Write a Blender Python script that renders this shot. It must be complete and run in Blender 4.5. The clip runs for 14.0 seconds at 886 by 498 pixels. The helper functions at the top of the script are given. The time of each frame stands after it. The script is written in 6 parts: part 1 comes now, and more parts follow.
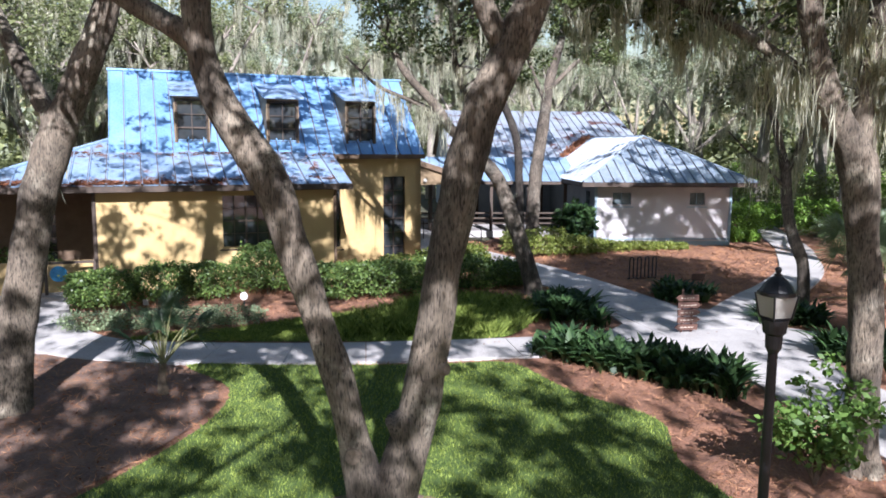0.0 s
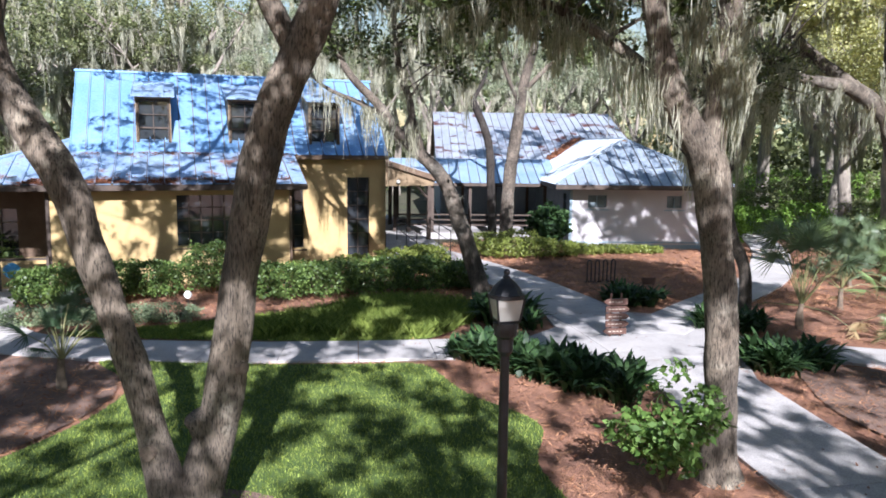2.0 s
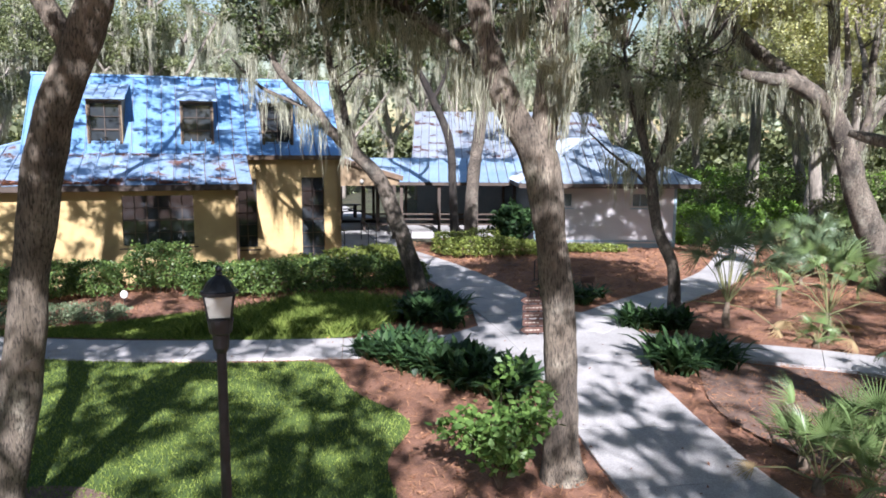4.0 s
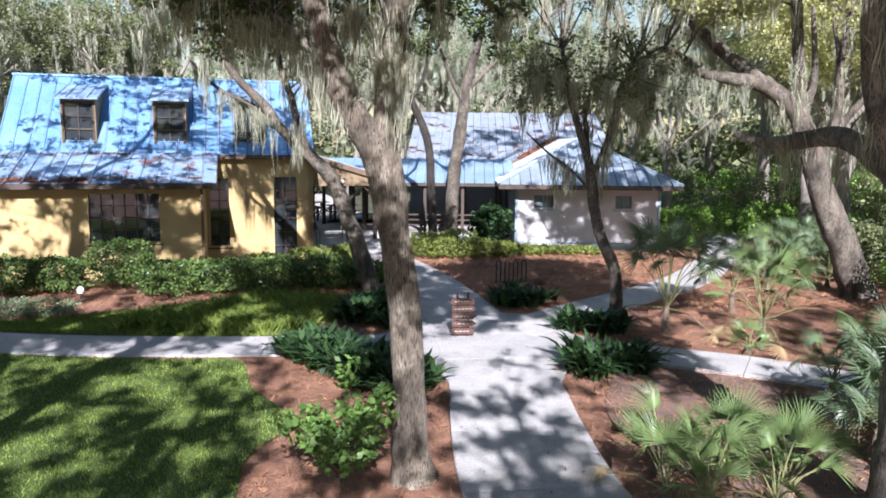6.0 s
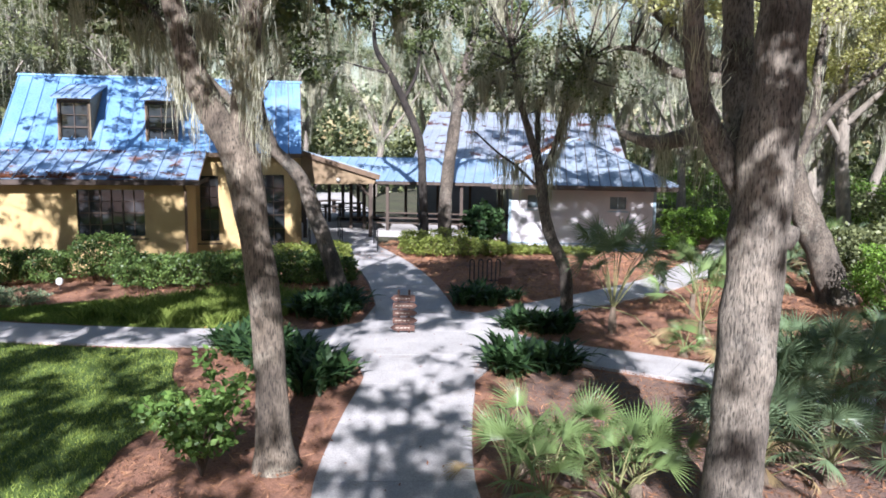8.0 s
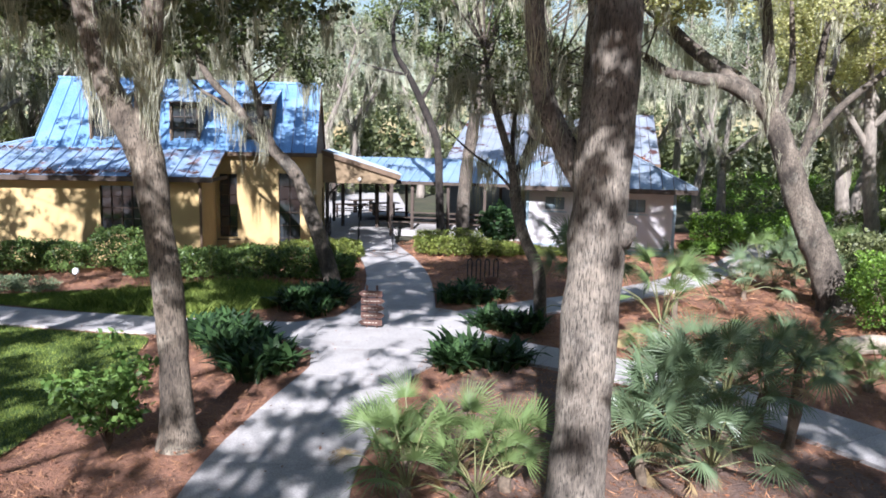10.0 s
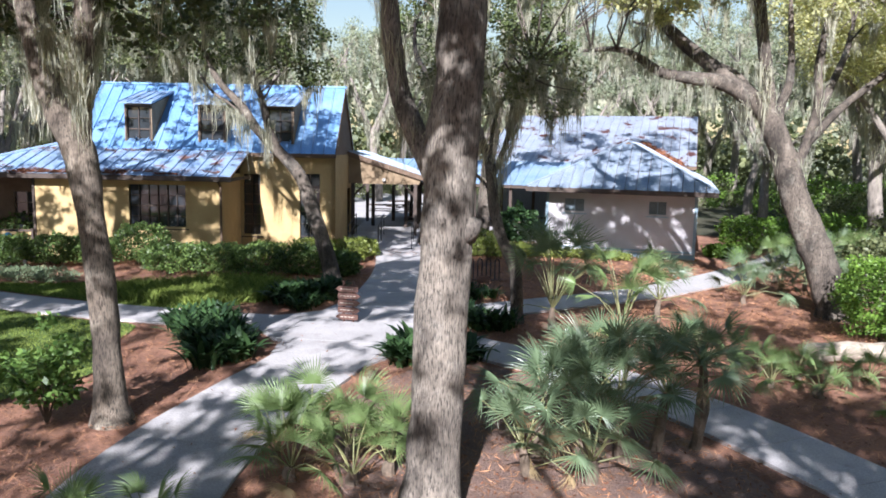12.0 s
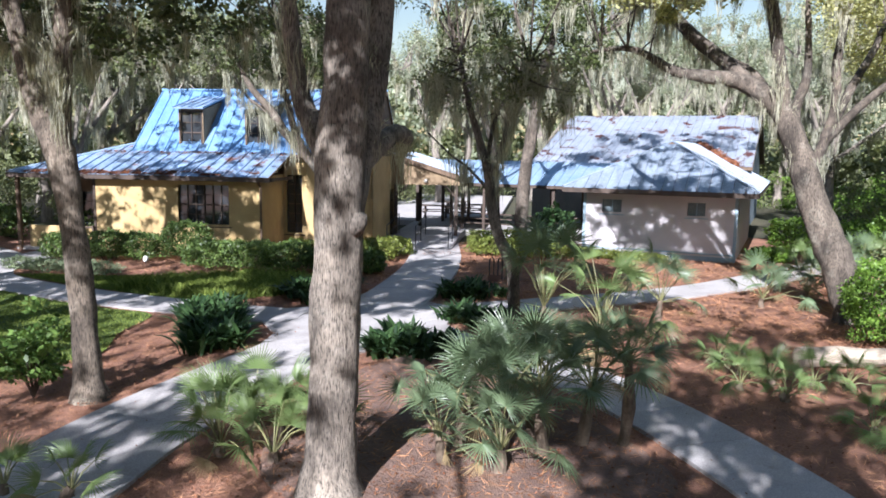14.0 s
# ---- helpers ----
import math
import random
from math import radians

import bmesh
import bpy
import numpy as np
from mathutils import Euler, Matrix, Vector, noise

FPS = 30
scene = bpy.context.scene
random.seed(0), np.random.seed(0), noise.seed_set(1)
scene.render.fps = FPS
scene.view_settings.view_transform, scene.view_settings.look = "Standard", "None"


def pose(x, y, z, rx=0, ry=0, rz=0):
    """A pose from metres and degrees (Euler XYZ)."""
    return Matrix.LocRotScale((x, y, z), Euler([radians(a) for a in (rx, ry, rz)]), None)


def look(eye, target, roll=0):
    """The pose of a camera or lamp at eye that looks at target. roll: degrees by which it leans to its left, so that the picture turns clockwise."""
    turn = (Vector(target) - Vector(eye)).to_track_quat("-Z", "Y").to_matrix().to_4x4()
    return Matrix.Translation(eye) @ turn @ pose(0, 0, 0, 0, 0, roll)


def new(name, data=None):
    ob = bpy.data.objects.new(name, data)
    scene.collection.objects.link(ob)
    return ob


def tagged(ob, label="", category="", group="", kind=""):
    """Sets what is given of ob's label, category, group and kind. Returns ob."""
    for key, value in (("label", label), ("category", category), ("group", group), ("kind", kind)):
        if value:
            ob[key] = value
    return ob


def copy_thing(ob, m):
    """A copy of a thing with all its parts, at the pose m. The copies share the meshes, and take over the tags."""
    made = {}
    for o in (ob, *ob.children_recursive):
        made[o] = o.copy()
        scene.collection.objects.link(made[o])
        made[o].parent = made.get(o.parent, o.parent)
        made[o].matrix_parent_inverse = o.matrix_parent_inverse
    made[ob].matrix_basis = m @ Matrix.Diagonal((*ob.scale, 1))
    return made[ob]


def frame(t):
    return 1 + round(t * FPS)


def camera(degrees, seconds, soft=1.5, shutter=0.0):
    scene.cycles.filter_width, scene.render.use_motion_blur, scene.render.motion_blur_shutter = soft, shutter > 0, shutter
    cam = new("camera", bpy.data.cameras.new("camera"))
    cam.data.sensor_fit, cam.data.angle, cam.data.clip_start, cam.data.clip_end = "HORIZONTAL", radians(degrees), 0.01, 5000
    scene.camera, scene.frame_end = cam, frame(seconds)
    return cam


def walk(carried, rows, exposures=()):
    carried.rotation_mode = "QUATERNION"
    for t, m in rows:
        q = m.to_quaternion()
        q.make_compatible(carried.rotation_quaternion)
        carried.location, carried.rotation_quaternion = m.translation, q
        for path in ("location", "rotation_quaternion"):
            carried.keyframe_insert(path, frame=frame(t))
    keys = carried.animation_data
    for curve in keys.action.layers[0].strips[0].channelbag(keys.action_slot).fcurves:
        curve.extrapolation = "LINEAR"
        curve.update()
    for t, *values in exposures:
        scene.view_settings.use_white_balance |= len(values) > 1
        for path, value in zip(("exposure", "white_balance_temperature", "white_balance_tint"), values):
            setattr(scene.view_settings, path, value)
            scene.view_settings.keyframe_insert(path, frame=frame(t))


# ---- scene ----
cam = camera(61.1, 14.0, 1.75)
PATH = [
    (0, (0.969, 0.725, 4.264), (0.856, 2.703, 3.99), 0.4),
    (1, (2.088, 0.814, 4.273), (1.931, 2.79, 4.0), 0.8),
    (1.5, (2.653, 0.856, 4.274), (2.48, 2.83, 4.001), 0.6),
    (2, (3.227, 0.896, 4.272), (3.043, 2.869, 4.002), 0.7),
    (2.5, (3.8, 0.94, 4.271), (3.601, 2.912, 4.001), 0.4),
    (3, (4.377, 0.994, 4.27), (4.175, 2.966, 3.999), 0.5),
    (3.5, (4.951, 1.059, 4.269), (4.736, 3.028, 3.998), 0.4),
    (6.5, (8.51, 1.577, 4.269), (8.149, 3.525, 4.0), 0.6),
    (7.5, (9.734, 1.737, 4.265), (9.307, 3.672, 3.995), 0.7),
    (8, (10.35, 1.823, 4.262), (9.885, 3.749, 3.992), 0.8),
    (10.5, (13.409, 2.338, 4.245), (12.707, 4.192, 3.979), 1.1),
    (11, (14.014, 2.459, 4.244), (13.272, 4.297, 3.98), 1.0),
    (11.5, (14.608, 2.596, 4.244), (13.821, 4.415, 3.979), 1.1),
    (12, (15.194, 2.749, 4.244), (14.348, 4.542, 3.979), 1.2),
    (12.5, (15.771, 2.915, 4.245), (14.871, 4.682, 3.981), 1.0),
    (13, (16.337, 3.091, 4.247), (15.384, 4.829, 3.982), 1.2),
    (13.5, (16.895, 3.267, 4.248), (15.888, 4.975, 3.981), 1.3),
    (14, (17.447, 3.44, 4.25), (16.388, 5.116, 3.986), 0.9),
]
walk(cam, [(t, look(eye, target, roll)) for t, eye, target, roll in PATH], [(0.0, 1.44, 5680, 18), (14.0, 1.44, 5680, 18)])

# ---- light ----
SUN_EL, SUN_AZ = 33.0, (0.26, -0.966)
world = bpy.data.worlds.new("sky")
scene.world = world
world.use_nodes = True
wn = world.node_tree.nodes
sky = wn.new("ShaderNodeTexSky")
sky.sky_type = "NISHITA"
sky.sun_disc = False
sky.sun_elevation = radians(SUN_EL)
sky.sun_rotation = math.atan2(SUN_AZ[0], SUN_AZ[1])
sky.air_density, sky.dust_density, sky.ozone_density = 1.6, 0.5, 1.0
wn["Background"].inputs["Strength"].default_value = 0.043
world.node_tree.links.new(sky.outputs["Color"], wn["Background"].inputs["Color"])
sun_data = bpy.data.lights.new("sun", "SUN")
sun_data.energy, sun_data.angle, sun_data.color = 5.0, radians(0.55), (1.0, 0.95, 0.87)
sun = new("sun", sun_data)
ce = math.cos(radians(SUN_EL))
sun.matrix_world = look((0, 0, 30), (-SUN_AZ[0] * ce, -SUN_AZ[1] * ce, 30 - math.sin(radians(SUN_EL))))


# ---- materials ----
def ramp(nt, fac, stops):
    r = nt.nodes.new("ShaderNodeValToRGB")
    e = r.color_ramp.elements
    while len(e) < len(stops):
        e.new(0.5)
    for k, (p, c) in zip(e, stops):
        k.position, k.color = p, (*c, 1)
    nt.links.new(fac, r.inputs[0])
    return r.outputs[0]


def noise_of(nt, scale, detail=4, stretch=(1, 1, 1), rough=0.6, kind="Object"):
    tc = nt.nodes.new("ShaderNodeTexCoord")
    mp = nt.nodes.new("ShaderNodeMapping")
    mp.inputs["Scale"].default_value = stretch
    n = nt.nodes.new("ShaderNodeTexNoise")
    n.inputs["Scale"].default_value, n.inputs["Detail"].default_value, n.inputs["Roughness"].default_value = scale, detail, rough
    nt.links.new(tc.outputs[kind], mp.inputs[0])
    nt.links.new(mp.outputs[0], n.inputs["Vector"])
    return n.outputs["Fac"]


def mixed(nt, fac, a, b, mode="MIX"):
    m = nt.nodes.new("ShaderNodeMix")
    m.data_type, m.blend_type = "RGBA", mode
    for sock, val in ((m.inputs[0], fac), (m.inputs[6], a), (m.inputs[7], b)):
        if isinstance(val, (int, float)):
            sock.default_value = val
        elif isinstance(val, tuple):
            sock.default_value = (*val, 1)
        else:
            nt.links.new(val, sock)
    return m.outputs[2]


def surface(name, c1, c2, scale=3.0, fine=40.0, rough=0.85, metal=0.0, bump=0.3, bump_scale=60.0, stretch=(1, 1, 1), stain=None, stain_scale=0.8,
            stain_at=(0.55, 0.68), by_object=0.0, kind="Object", bump_dist=0.02, spec=0.5):
    """A worn surface: two colours in large patches, fine grain over them, stains and relief."""
    m = bpy.data.materials.new(name)
    m.use_nodes = True
    nt = m.node_tree
    b = nt.nodes["Principled BSDF"]
    col = ramp(nt, noise_of(nt, scale, 5, stretch, kind=kind), [(0.32, c1), (0.68, c2)])
    grain = ramp(nt, noise_of(nt, fine, 3, stretch, kind=kind), [(0.3, (0.72, 0.72, 0.72)), (0.7, (1.18, 1.18, 1.18))])
    col = mixed(nt, 1.0, col, grain, "MULTIPLY")
    if by_object:
        oi = nt.nodes.new("ShaderNodeObjectInfo")
        tone = ramp(nt, oi.outputs["Random"], [(0.0, (1 - by_object,) * 3), (1.0, (1 + by_object,) * 3)])
        col = mixed(nt, 1.0, col, tone, "MULTIPLY")
    if stain:
        patch = ramp(nt, noise_of(nt, stain_scale, 6, kind=kind, rough=0.7), [(stain_at[0], (0, 0, 0)), (stain_at[1], (1, 1, 1))])
        col = mixed(nt, patch, col, stain)
    nt.links.new(col, b.inputs["Base Color"])
    b.inputs["Roughness"].default_value, b.inputs["Metallic"].default_value = rough, metal
    b.inputs["Specular IOR Level"].default_value = spec
    if bump:
        bp = nt.nodes.new("ShaderNodeBump")
        bp.inputs["Strength"].default_value, bp.inputs["Distance"].default_value = bump, bump_dist
        nt.links.new(noise_of(nt, bump_scale, 5, stretch, kind=kind), bp.inputs["Height"])
        nt.links.new(bp.outputs[0], b.inputs["Normal"])
    return m


def leafy(name, dark, light, through_light=0.3, rough=0.45, spec=0.4):
    """Leaves: each one takes its own tone, and some light comes through."""
    m = bpy.data.materials.new(name)
    m.use_nodes = True
    nt = m.node_tree
    b = nt.nodes["Principled BSDF"]
    g = nt.nodes.new("ShaderNodeNewGeometry")
    col = ramp(nt, g.outputs["Random Per Island"], [(0.0, dark), (0.75, light), (1.0, tuple(min(1, c * 1.35) for c in light))])
    big = ramp(nt, noise_of(nt, 0.9, 3), [(0.3, (0.75, 0.78, 0.75)), (0.7, (1.2, 1.15, 1.05))])
    col = mixed(nt, 1.0, col, big, "MULTIPLY")
    nt.links.new(col, b.inputs["Base Color"])
    b.inputs["Roughness"].default_value = rough
    b.inputs["Specular IOR Level"].default_value = spec
    tr = nt.nodes.new("ShaderNodeBsdfTranslucent")
    nt.links.new(mixed(nt, 1.0, col, (1.0, 1.0, 0.55), "MULTIPLY"), tr.inputs["Color"])
    ms = nt.nodes.new("ShaderNodeMixShader")
    ms.inputs[0].default_value = through_light
    nt.links.new(b.outputs[0], ms.inputs[1])
    nt.links.new(tr.outputs[0], ms.inputs[2])
    nt.links.new(ms.outputs[0], nt.nodes["Material Output"].inputs["Surface"])
    return m


STRAW = surface("pine_straw", (0.20, 0.095, 0.06), (0.37, 0.19, 0.115), 0.9, 26, 0.95, bump=0.9, bump_scale=38, stain=(0.13, 0.07, 0.05), stain_scale=0.5, bump_dist=0.05)
MULCH = surface("bark_mulch", (0.135, 0.088, 0.07), (0.25, 0.16, 0.12), 1.6, 30, 0.95, bump=1.0, bump_scale=24, stain=(0.26, 0.16, 0.10), stain_scale=1.1, bump_dist=0.05)
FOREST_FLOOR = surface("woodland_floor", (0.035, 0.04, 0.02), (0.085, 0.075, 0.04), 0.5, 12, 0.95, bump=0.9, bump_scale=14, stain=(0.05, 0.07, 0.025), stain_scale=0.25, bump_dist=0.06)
SOIL_GREEN = surface("turf_base", (0.05, 0.092, 0.016), (0.10, 0.155, 0.026), 1.2, 50, 0.95, bump=0.8, bump_scale=60, bump_dist=0.03)
CONCRETE = surface("concrete", (0.35, 0.335, 0.325), (0.45, 0.43, 0.415), 1.1, 45, 0.9, bump=0.25, bump_scale=90, stain=(0.25, 0.225, 0.205), stain_scale=0.9, stain_at=(0.58, 0.78), by_object=0.08)
def bark(name, dark, light, lichen, crack=0.35):
    """Oak bark: long upright ridges with dark cracks between them, and pale lichen patches."""
    m = surface(name, dark, light, 2.4, 16, 0.95, bump=0, stretch=(1.6, 1.6, 0.6), stain=lichen, stain_scale=1.5, stain_at=(0.56, 0.74))
    nt = m.node_tree
    b = nt.nodes["Principled BSDF"]
    col = b.inputs["Base Color"].links[0].from_socket
    ridge = noise_of(nt, 13.0, 6, (4.6, 4.6, 0.8), 0.62)
    cracks = ramp(nt, ridge, [(0.37, (crack * 0.7,) * 3), (0.49, (0.95, 0.95, 0.95)), (0.7, (1.2, 1.18, 1.14))])
    # broad darker and lighter blotches over the whole bark
    tone_blotch = ramp(nt, noise_of(nt, 1.7, 4, (1.0, 1.0, 0.7), 0.65), [(0.38, (0.46, 0.45, 0.44)), (0.47, (0.8, 0.79, 0.77)), (0.6, (1.12, 1.1, 1.06))])
    nt.links.new(mixed(nt, 1.0, mixed(nt, 1.0, col, cracks, "MULTIPLY"), tone_blotch, "MULTIPLY"), b.inputs["Base Color"])
    bp = nt.nodes.new("ShaderNodeBump")
    bp.inputs["Strength"].default_value, bp.inputs["Distance"].default_value = 0.9, 0.05
    nt.links.new(ridge, bp.inputs["Height"])
    nt.links.new(bp.outputs[0], b.inputs["Normal"])
    return m


BARK = bark("oak_bark", (0.12, 0.096, 0.074), (0.30, 0.252, 0.197), (0.44, 0.41, 0.33))
BARK_PALE = bark("pale_oak_bark", (0.16, 0.138, 0.113), (0.36, 0.32, 0.268), (0.48, 0.45, 0.39))
BARK_MID = bark("grey_oak_bark", (0.09, 0.075, 0.06), (0.22, 0.185, 0.15), (0.33, 0.31, 0.26))
# the tree's shade is put into this darker copy of the bark
BARK_SHADED = bark("shaded_oak_bark", (0.028, 0.023, 0.02), (0.06, 0.05, 0.043), (0.10, 0.095, 0.085))
BARK_FAR = surface("oak_bark_pale", (0.16, 0.14, 0.115), (0.32, 0.28, 0.235), 2.0, 9, 0.95, bump=0.9, bump_scale=9, stretch=(1.8, 1.8, 0.5), bump_dist=0.06)
CUT_WOOD = surface("cut_wood", (0.13, 0.10, 0.075), (0.22, 0.17, 0.125), 9, 50, 0.9, bump=0.4)
STUCCO = surface("yellow_stucco", (0.44, 0.315, 0.14), (0.52, 0.385, 0.185), 0.9, 70, 0.92, bump=0.35, bump_scale=80, stain=(0.38, 0.27, 0.13), stain_scale=0.7, bump_dist=0.01)
# the sky's blue reflection on the metal is put into the base colour
ROOF_BLUE = surface("sky_blue_metal_roof", (0.185, 0.36, 0.61), (0.26, 0.44, 0.68), 0.8, 20, 0.36, 0.4, bump=0.05, bump_scale=6, by_object=0.07, stain=(0.34, 0.49, 0.65), stain_scale=0.6, stain_at=(0.55, 0.75))
ROOF_WORN = surface("weathered_metal_roof", (0.25, 0.37, 0.55), (0.38, 0.50, 0.65), 1.2, 20, 0.45, 0.35, bump=0.08, bump_scale=8, by_object=0.10, stain=(0.20, 0.10, 0.075), stain_scale=1.2, stain_at=(0.55, 0.63))
ROOF_GREY = surface("galvanised_metal_roof", (0.28, 0.35, 0.43), (0.38, 0.44, 0.51), 1.0, 16, 0.42, 0.4, bump=0.08, bump_scale=8, by_object=0.10, stain=(0.2, 0.26, 0.34), stain_scale=0.9, stain_at=(0.56, 0.7))
ROOF_STREAK = surface("streaked_grey_metal_roof", (0.25, 0.30, 0.37), (0.36, 0.41, 0.47), 1.6, 18, 0.62, 0.15, bump=0.1, bump_scale=8, by_object=0.14, stain=(0.15, 0.12, 0.12), stain_scale=1.7, stain_at=(0.56, 0.66))
ROOF_PALE = surface("pale_blue_metal_roof", (0.27, 0.40, 0.56), (0.35, 0.48, 0.62), 0.9, 20, 0.4, 0.4, bump=0.06, bump_scale=7, by_object=0.08, stain=(0.42, 0.50, 0.58), stain_scale=0.7, stain_at=(0.55, 0.72))
ROOF_RUST = surface("rusting_metal_roof", (0.32, 0.37, 0.44), (0.42, 0.46, 0.52), 1.0, 16, 0.45, 0.35, bump=0.08, bump_scale=8, by_object=0.05, stain=(0.115, 0.045, 0.038), stain_scale=0.95, stain_at=(0.555, 0.60))
WHITE_WALL = surface("white_painted_wall", (0.46, 0.44, 0.445), (0.55, 0.525, 0.53), 0.7, 60, 0.85, bump=0.15, bump_scale=70)
BLUE_TRIM = surface("blue_painted_trim", (0.22, 0.31, 0.37), (0.29, 0.385, 0.44), 2, 40, 0.6, bump=0.1)
GREY_BLUE = surface("grey_blue_siding", (0.20, 0.26, 0.32), (0.27, 0.33, 0.39), 1.0, 40, 0.75, bump=0.2, bump_scale=40)
DARK_WOOD = surface("dark_stained_wood", (0.045, 0.032, 0.024), (0.085, 0.06, 0.045), 3, 50, 0.7, bump=0.3, bump_scale=30, stretch=(1, 1, 0.3))
BROWN_WOOD = surface("brown_painted_wood", (0.10, 0.065, 0.04), (0.16, 0.105, 0.065), 3, 40, 0.75, bump=0.2)
TAN_BOARD = surface("tan_board", (0.19, 0.135, 0.075), (0.25, 0.18, 0.105), 2, 40, 0.8, bump=0.15)
PALE_POST = surface("pale_grey_wood", (0.30, 0.27, 0.23), (0.42, 0.38, 0.33), 3, 40, 0.85, bump=0.2)
BLACK_METAL = surface("black_painted_metal", (0.012, 0.013, 0.015), (0.025, 0.026, 0.03), 6, 60, 0.42, 0.0, bump=0.05)
SIGN_BROWN = surface("brown_sign_board", (0.075, 0.036, 0.026), (0.11, 0.052, 0.036), 4, 40, 0.6, bump=0.08)
SIGN_CREAM = surface("cream_lettering", (0.36, 0.31, 0.26), (0.44, 0.38, 0.32), 8, 40, 0.6, bump=0)
BLUE_PANEL = surface("bright_blue_panel", (0.02, 0.20, 0.46), (0.06, 0.32, 0.58), 3, 30, 0.4, bump=0)
WHITE_PLASTIC = surface("white_plastic", (0.72, 0.72, 0.70), (0.8, 0.8, 0.78), 5, 30, 0.4, bump=0)
LOG = surface("weathered_log", (0.30, 0.25, 0.19), (0.46, 0.39, 0.30), 3, 20, 0.9, bump=0.8, bump_scale=14, stretch=(0.4, 2, 2))
OAK_LEAF = leafy("oak_leaves", (0.045, 0.062, 0.022), (0.105, 0.135, 0.05), 0.25)
# lit copy of the oak leaves, sunlight put into its tone
OAK_LEAF_LIGHT = leafy("lit_oak_leaves", (0.13, 0.155, 0.085), (0.27, 0.30, 0.18), 0.5)
# sunlight is put into the near-cream tone of these leaves
SUNNY_LEAF = leafy("sunlit_oak_leaves", (0.33, 0.34, 0.17), (0.58, 0.58, 0.33), 0.55)
# haze is put into the pale tone of the far leaves
HAZED_WOODS = leafy("hazed_far_leaves", (0.17, 0.2, 0.135), (0.32, 0.36, 0.26), 0.4)
WOODS_LEAF = leafy("woodland_leaves", (0.08, 0.10, 0.045), (0.20, 0.225, 0.11), 0.35)
BRIGHT_LEAF = leafy("bright_green_leaves", (0.075, 0.15, 0.022), (0.19, 0.32, 0.055), 0.35)
HEDGE_LEAF = leafy("hedge_leaves", (0.045, 0.085, 0.024), (0.125, 0.19, 0.052), 0.25)
SAPLING_LEAF = leafy("sapling_leaves", (0.06, 0.125, 0.028), (0.16, 0.265, 0.07), 0.35)
YELLOW_LEAF = leafy("yellow_green_leaves", (0.085, 0.12, 0.025), (0.22, 0.26, 0.06), 0.3)
PALE_LEAF = leafy("variegated_ground_cover", (0.13, 0.18, 0.10), (0.24, 0.30, 0.18), 0.2)
STRAP_LEAF = leafy("dark_strap_leaves", (0.018, 0.042, 0.018), (0.05, 0.098, 0.034), 0.18, 0.5, 0.25)
PALM_LEAF = leafy("palmetto_leaves", (0.075, 0.14, 0.05), (0.20, 0.28, 0.11), 0.3, 0.4)
PALM_BLUE = leafy("blue_green_palmetto_leaves", (0.052, 0.10, 0.055), (0.17, 0.235, 0.135), 0.25, 0.36)
PALM_DARK = leafy("dark_palm_leaves", (0.022, 0.055, 0.03), (0.06, 0.105, 0.055), 0.2, 0.4)
PALM_DRY = leafy("dry_palmetto_leaves", (0.17, 0.12, 0.065), (0.34, 0.26, 0.15), 0.15, 0.8, 0.1)
PALM_STALK = surface("palm_stalk", (0.16, 0.17, 0.07), (0.24, 0.23, 0.10), 5, 30, 0.6, bump=0.1)
PALM_TRUNK = surface("palm_trunk", (0.11, 0.085, 0.06), (0.2, 0.15, 0.105), 6, 20, 0.95, bump=0.9, bump_scale=20)
GRASS = leafy("grass_blades", (0.08, 0.13, 0.024), (0.25, 0.315, 0.075), 0.3, 0.6, 0.2)
MOSS = leafy("spanish_moss", (0.28, 0.285, 0.24), (0.48, 0.48, 0.41), 0.4, 0.95, 0.05)
NEEDLES = leafy("dry_needles", (0.20, 0.095, 0.055), (0.44, 0.24, 0.14), 0.05, 0.9, 0.1)
DEAD_LEAF = leafy("dead_leaves", (0.12, 0.05, 0.03), (0.26, 0.12, 0.075), 0.05, 0.9, 0.1)
STEM = surface("shrub_stems", (0.07, 0.05, 0.035), (0.12, 0.09, 0.06), 6, 30, 0.9, bump=0.3)
GLASS = bpy.data.materials.new("window_glass")
GLASS.use_nodes = True
gb = GLASS.node_tree.nodes["Principled BSDF"]
gb.inputs["Base Color"].default_value = (0.03, 0.035, 0.04, 1)
gb.inputs["Roughness"].default_value = 0.04
gb.inputs["Specular IOR Level"].default_value = 1.0
TEAL_PANE = surface("teal_frosted_pane", (0.13, 0.17, 0.19), (0.19, 0.23, 0.25), 2, 20, 0.2, bump=0)
CLEAR = bpy.data.materials.new("frosted_lantern_glass")
CLEAR.use_nodes = True
cb = CLEAR.node_tree.nodes["Principled BSDF"]
cb.inputs["Base Color"].default_value = (0.62, 0.60, 0.54, 1)
cb.inputs["Roughness"].default_value = 0.25
cb.inputs["Transmission Weight"].default_value = 0.35


# ---- building blocks ----
def part(name, bm, material, parent=None, label="", smooth=False):
    me = bpy.data.meshes.new(name)
    bm.to_mesh(me)
    bm.free()
    me.materials.append(material)
    if smooth:
        me.shade_smooth()
    ob = new(name, me)
    if parent is not None:
        ob.parent = parent
    return tagged(ob, label)


def sheet(name, verts, faces, material, parent=None, label="", smooth=False):
    me = bpy.data.meshes.new(name)
    me.from_pydata(verts, [], faces)
    me.materials.append(material)
    if smooth:
        me.shade_smooth()
    me.update()
    ob = new(name, me)
    if parent is not None:
        ob.parent = parent
    return tagged(ob, label)


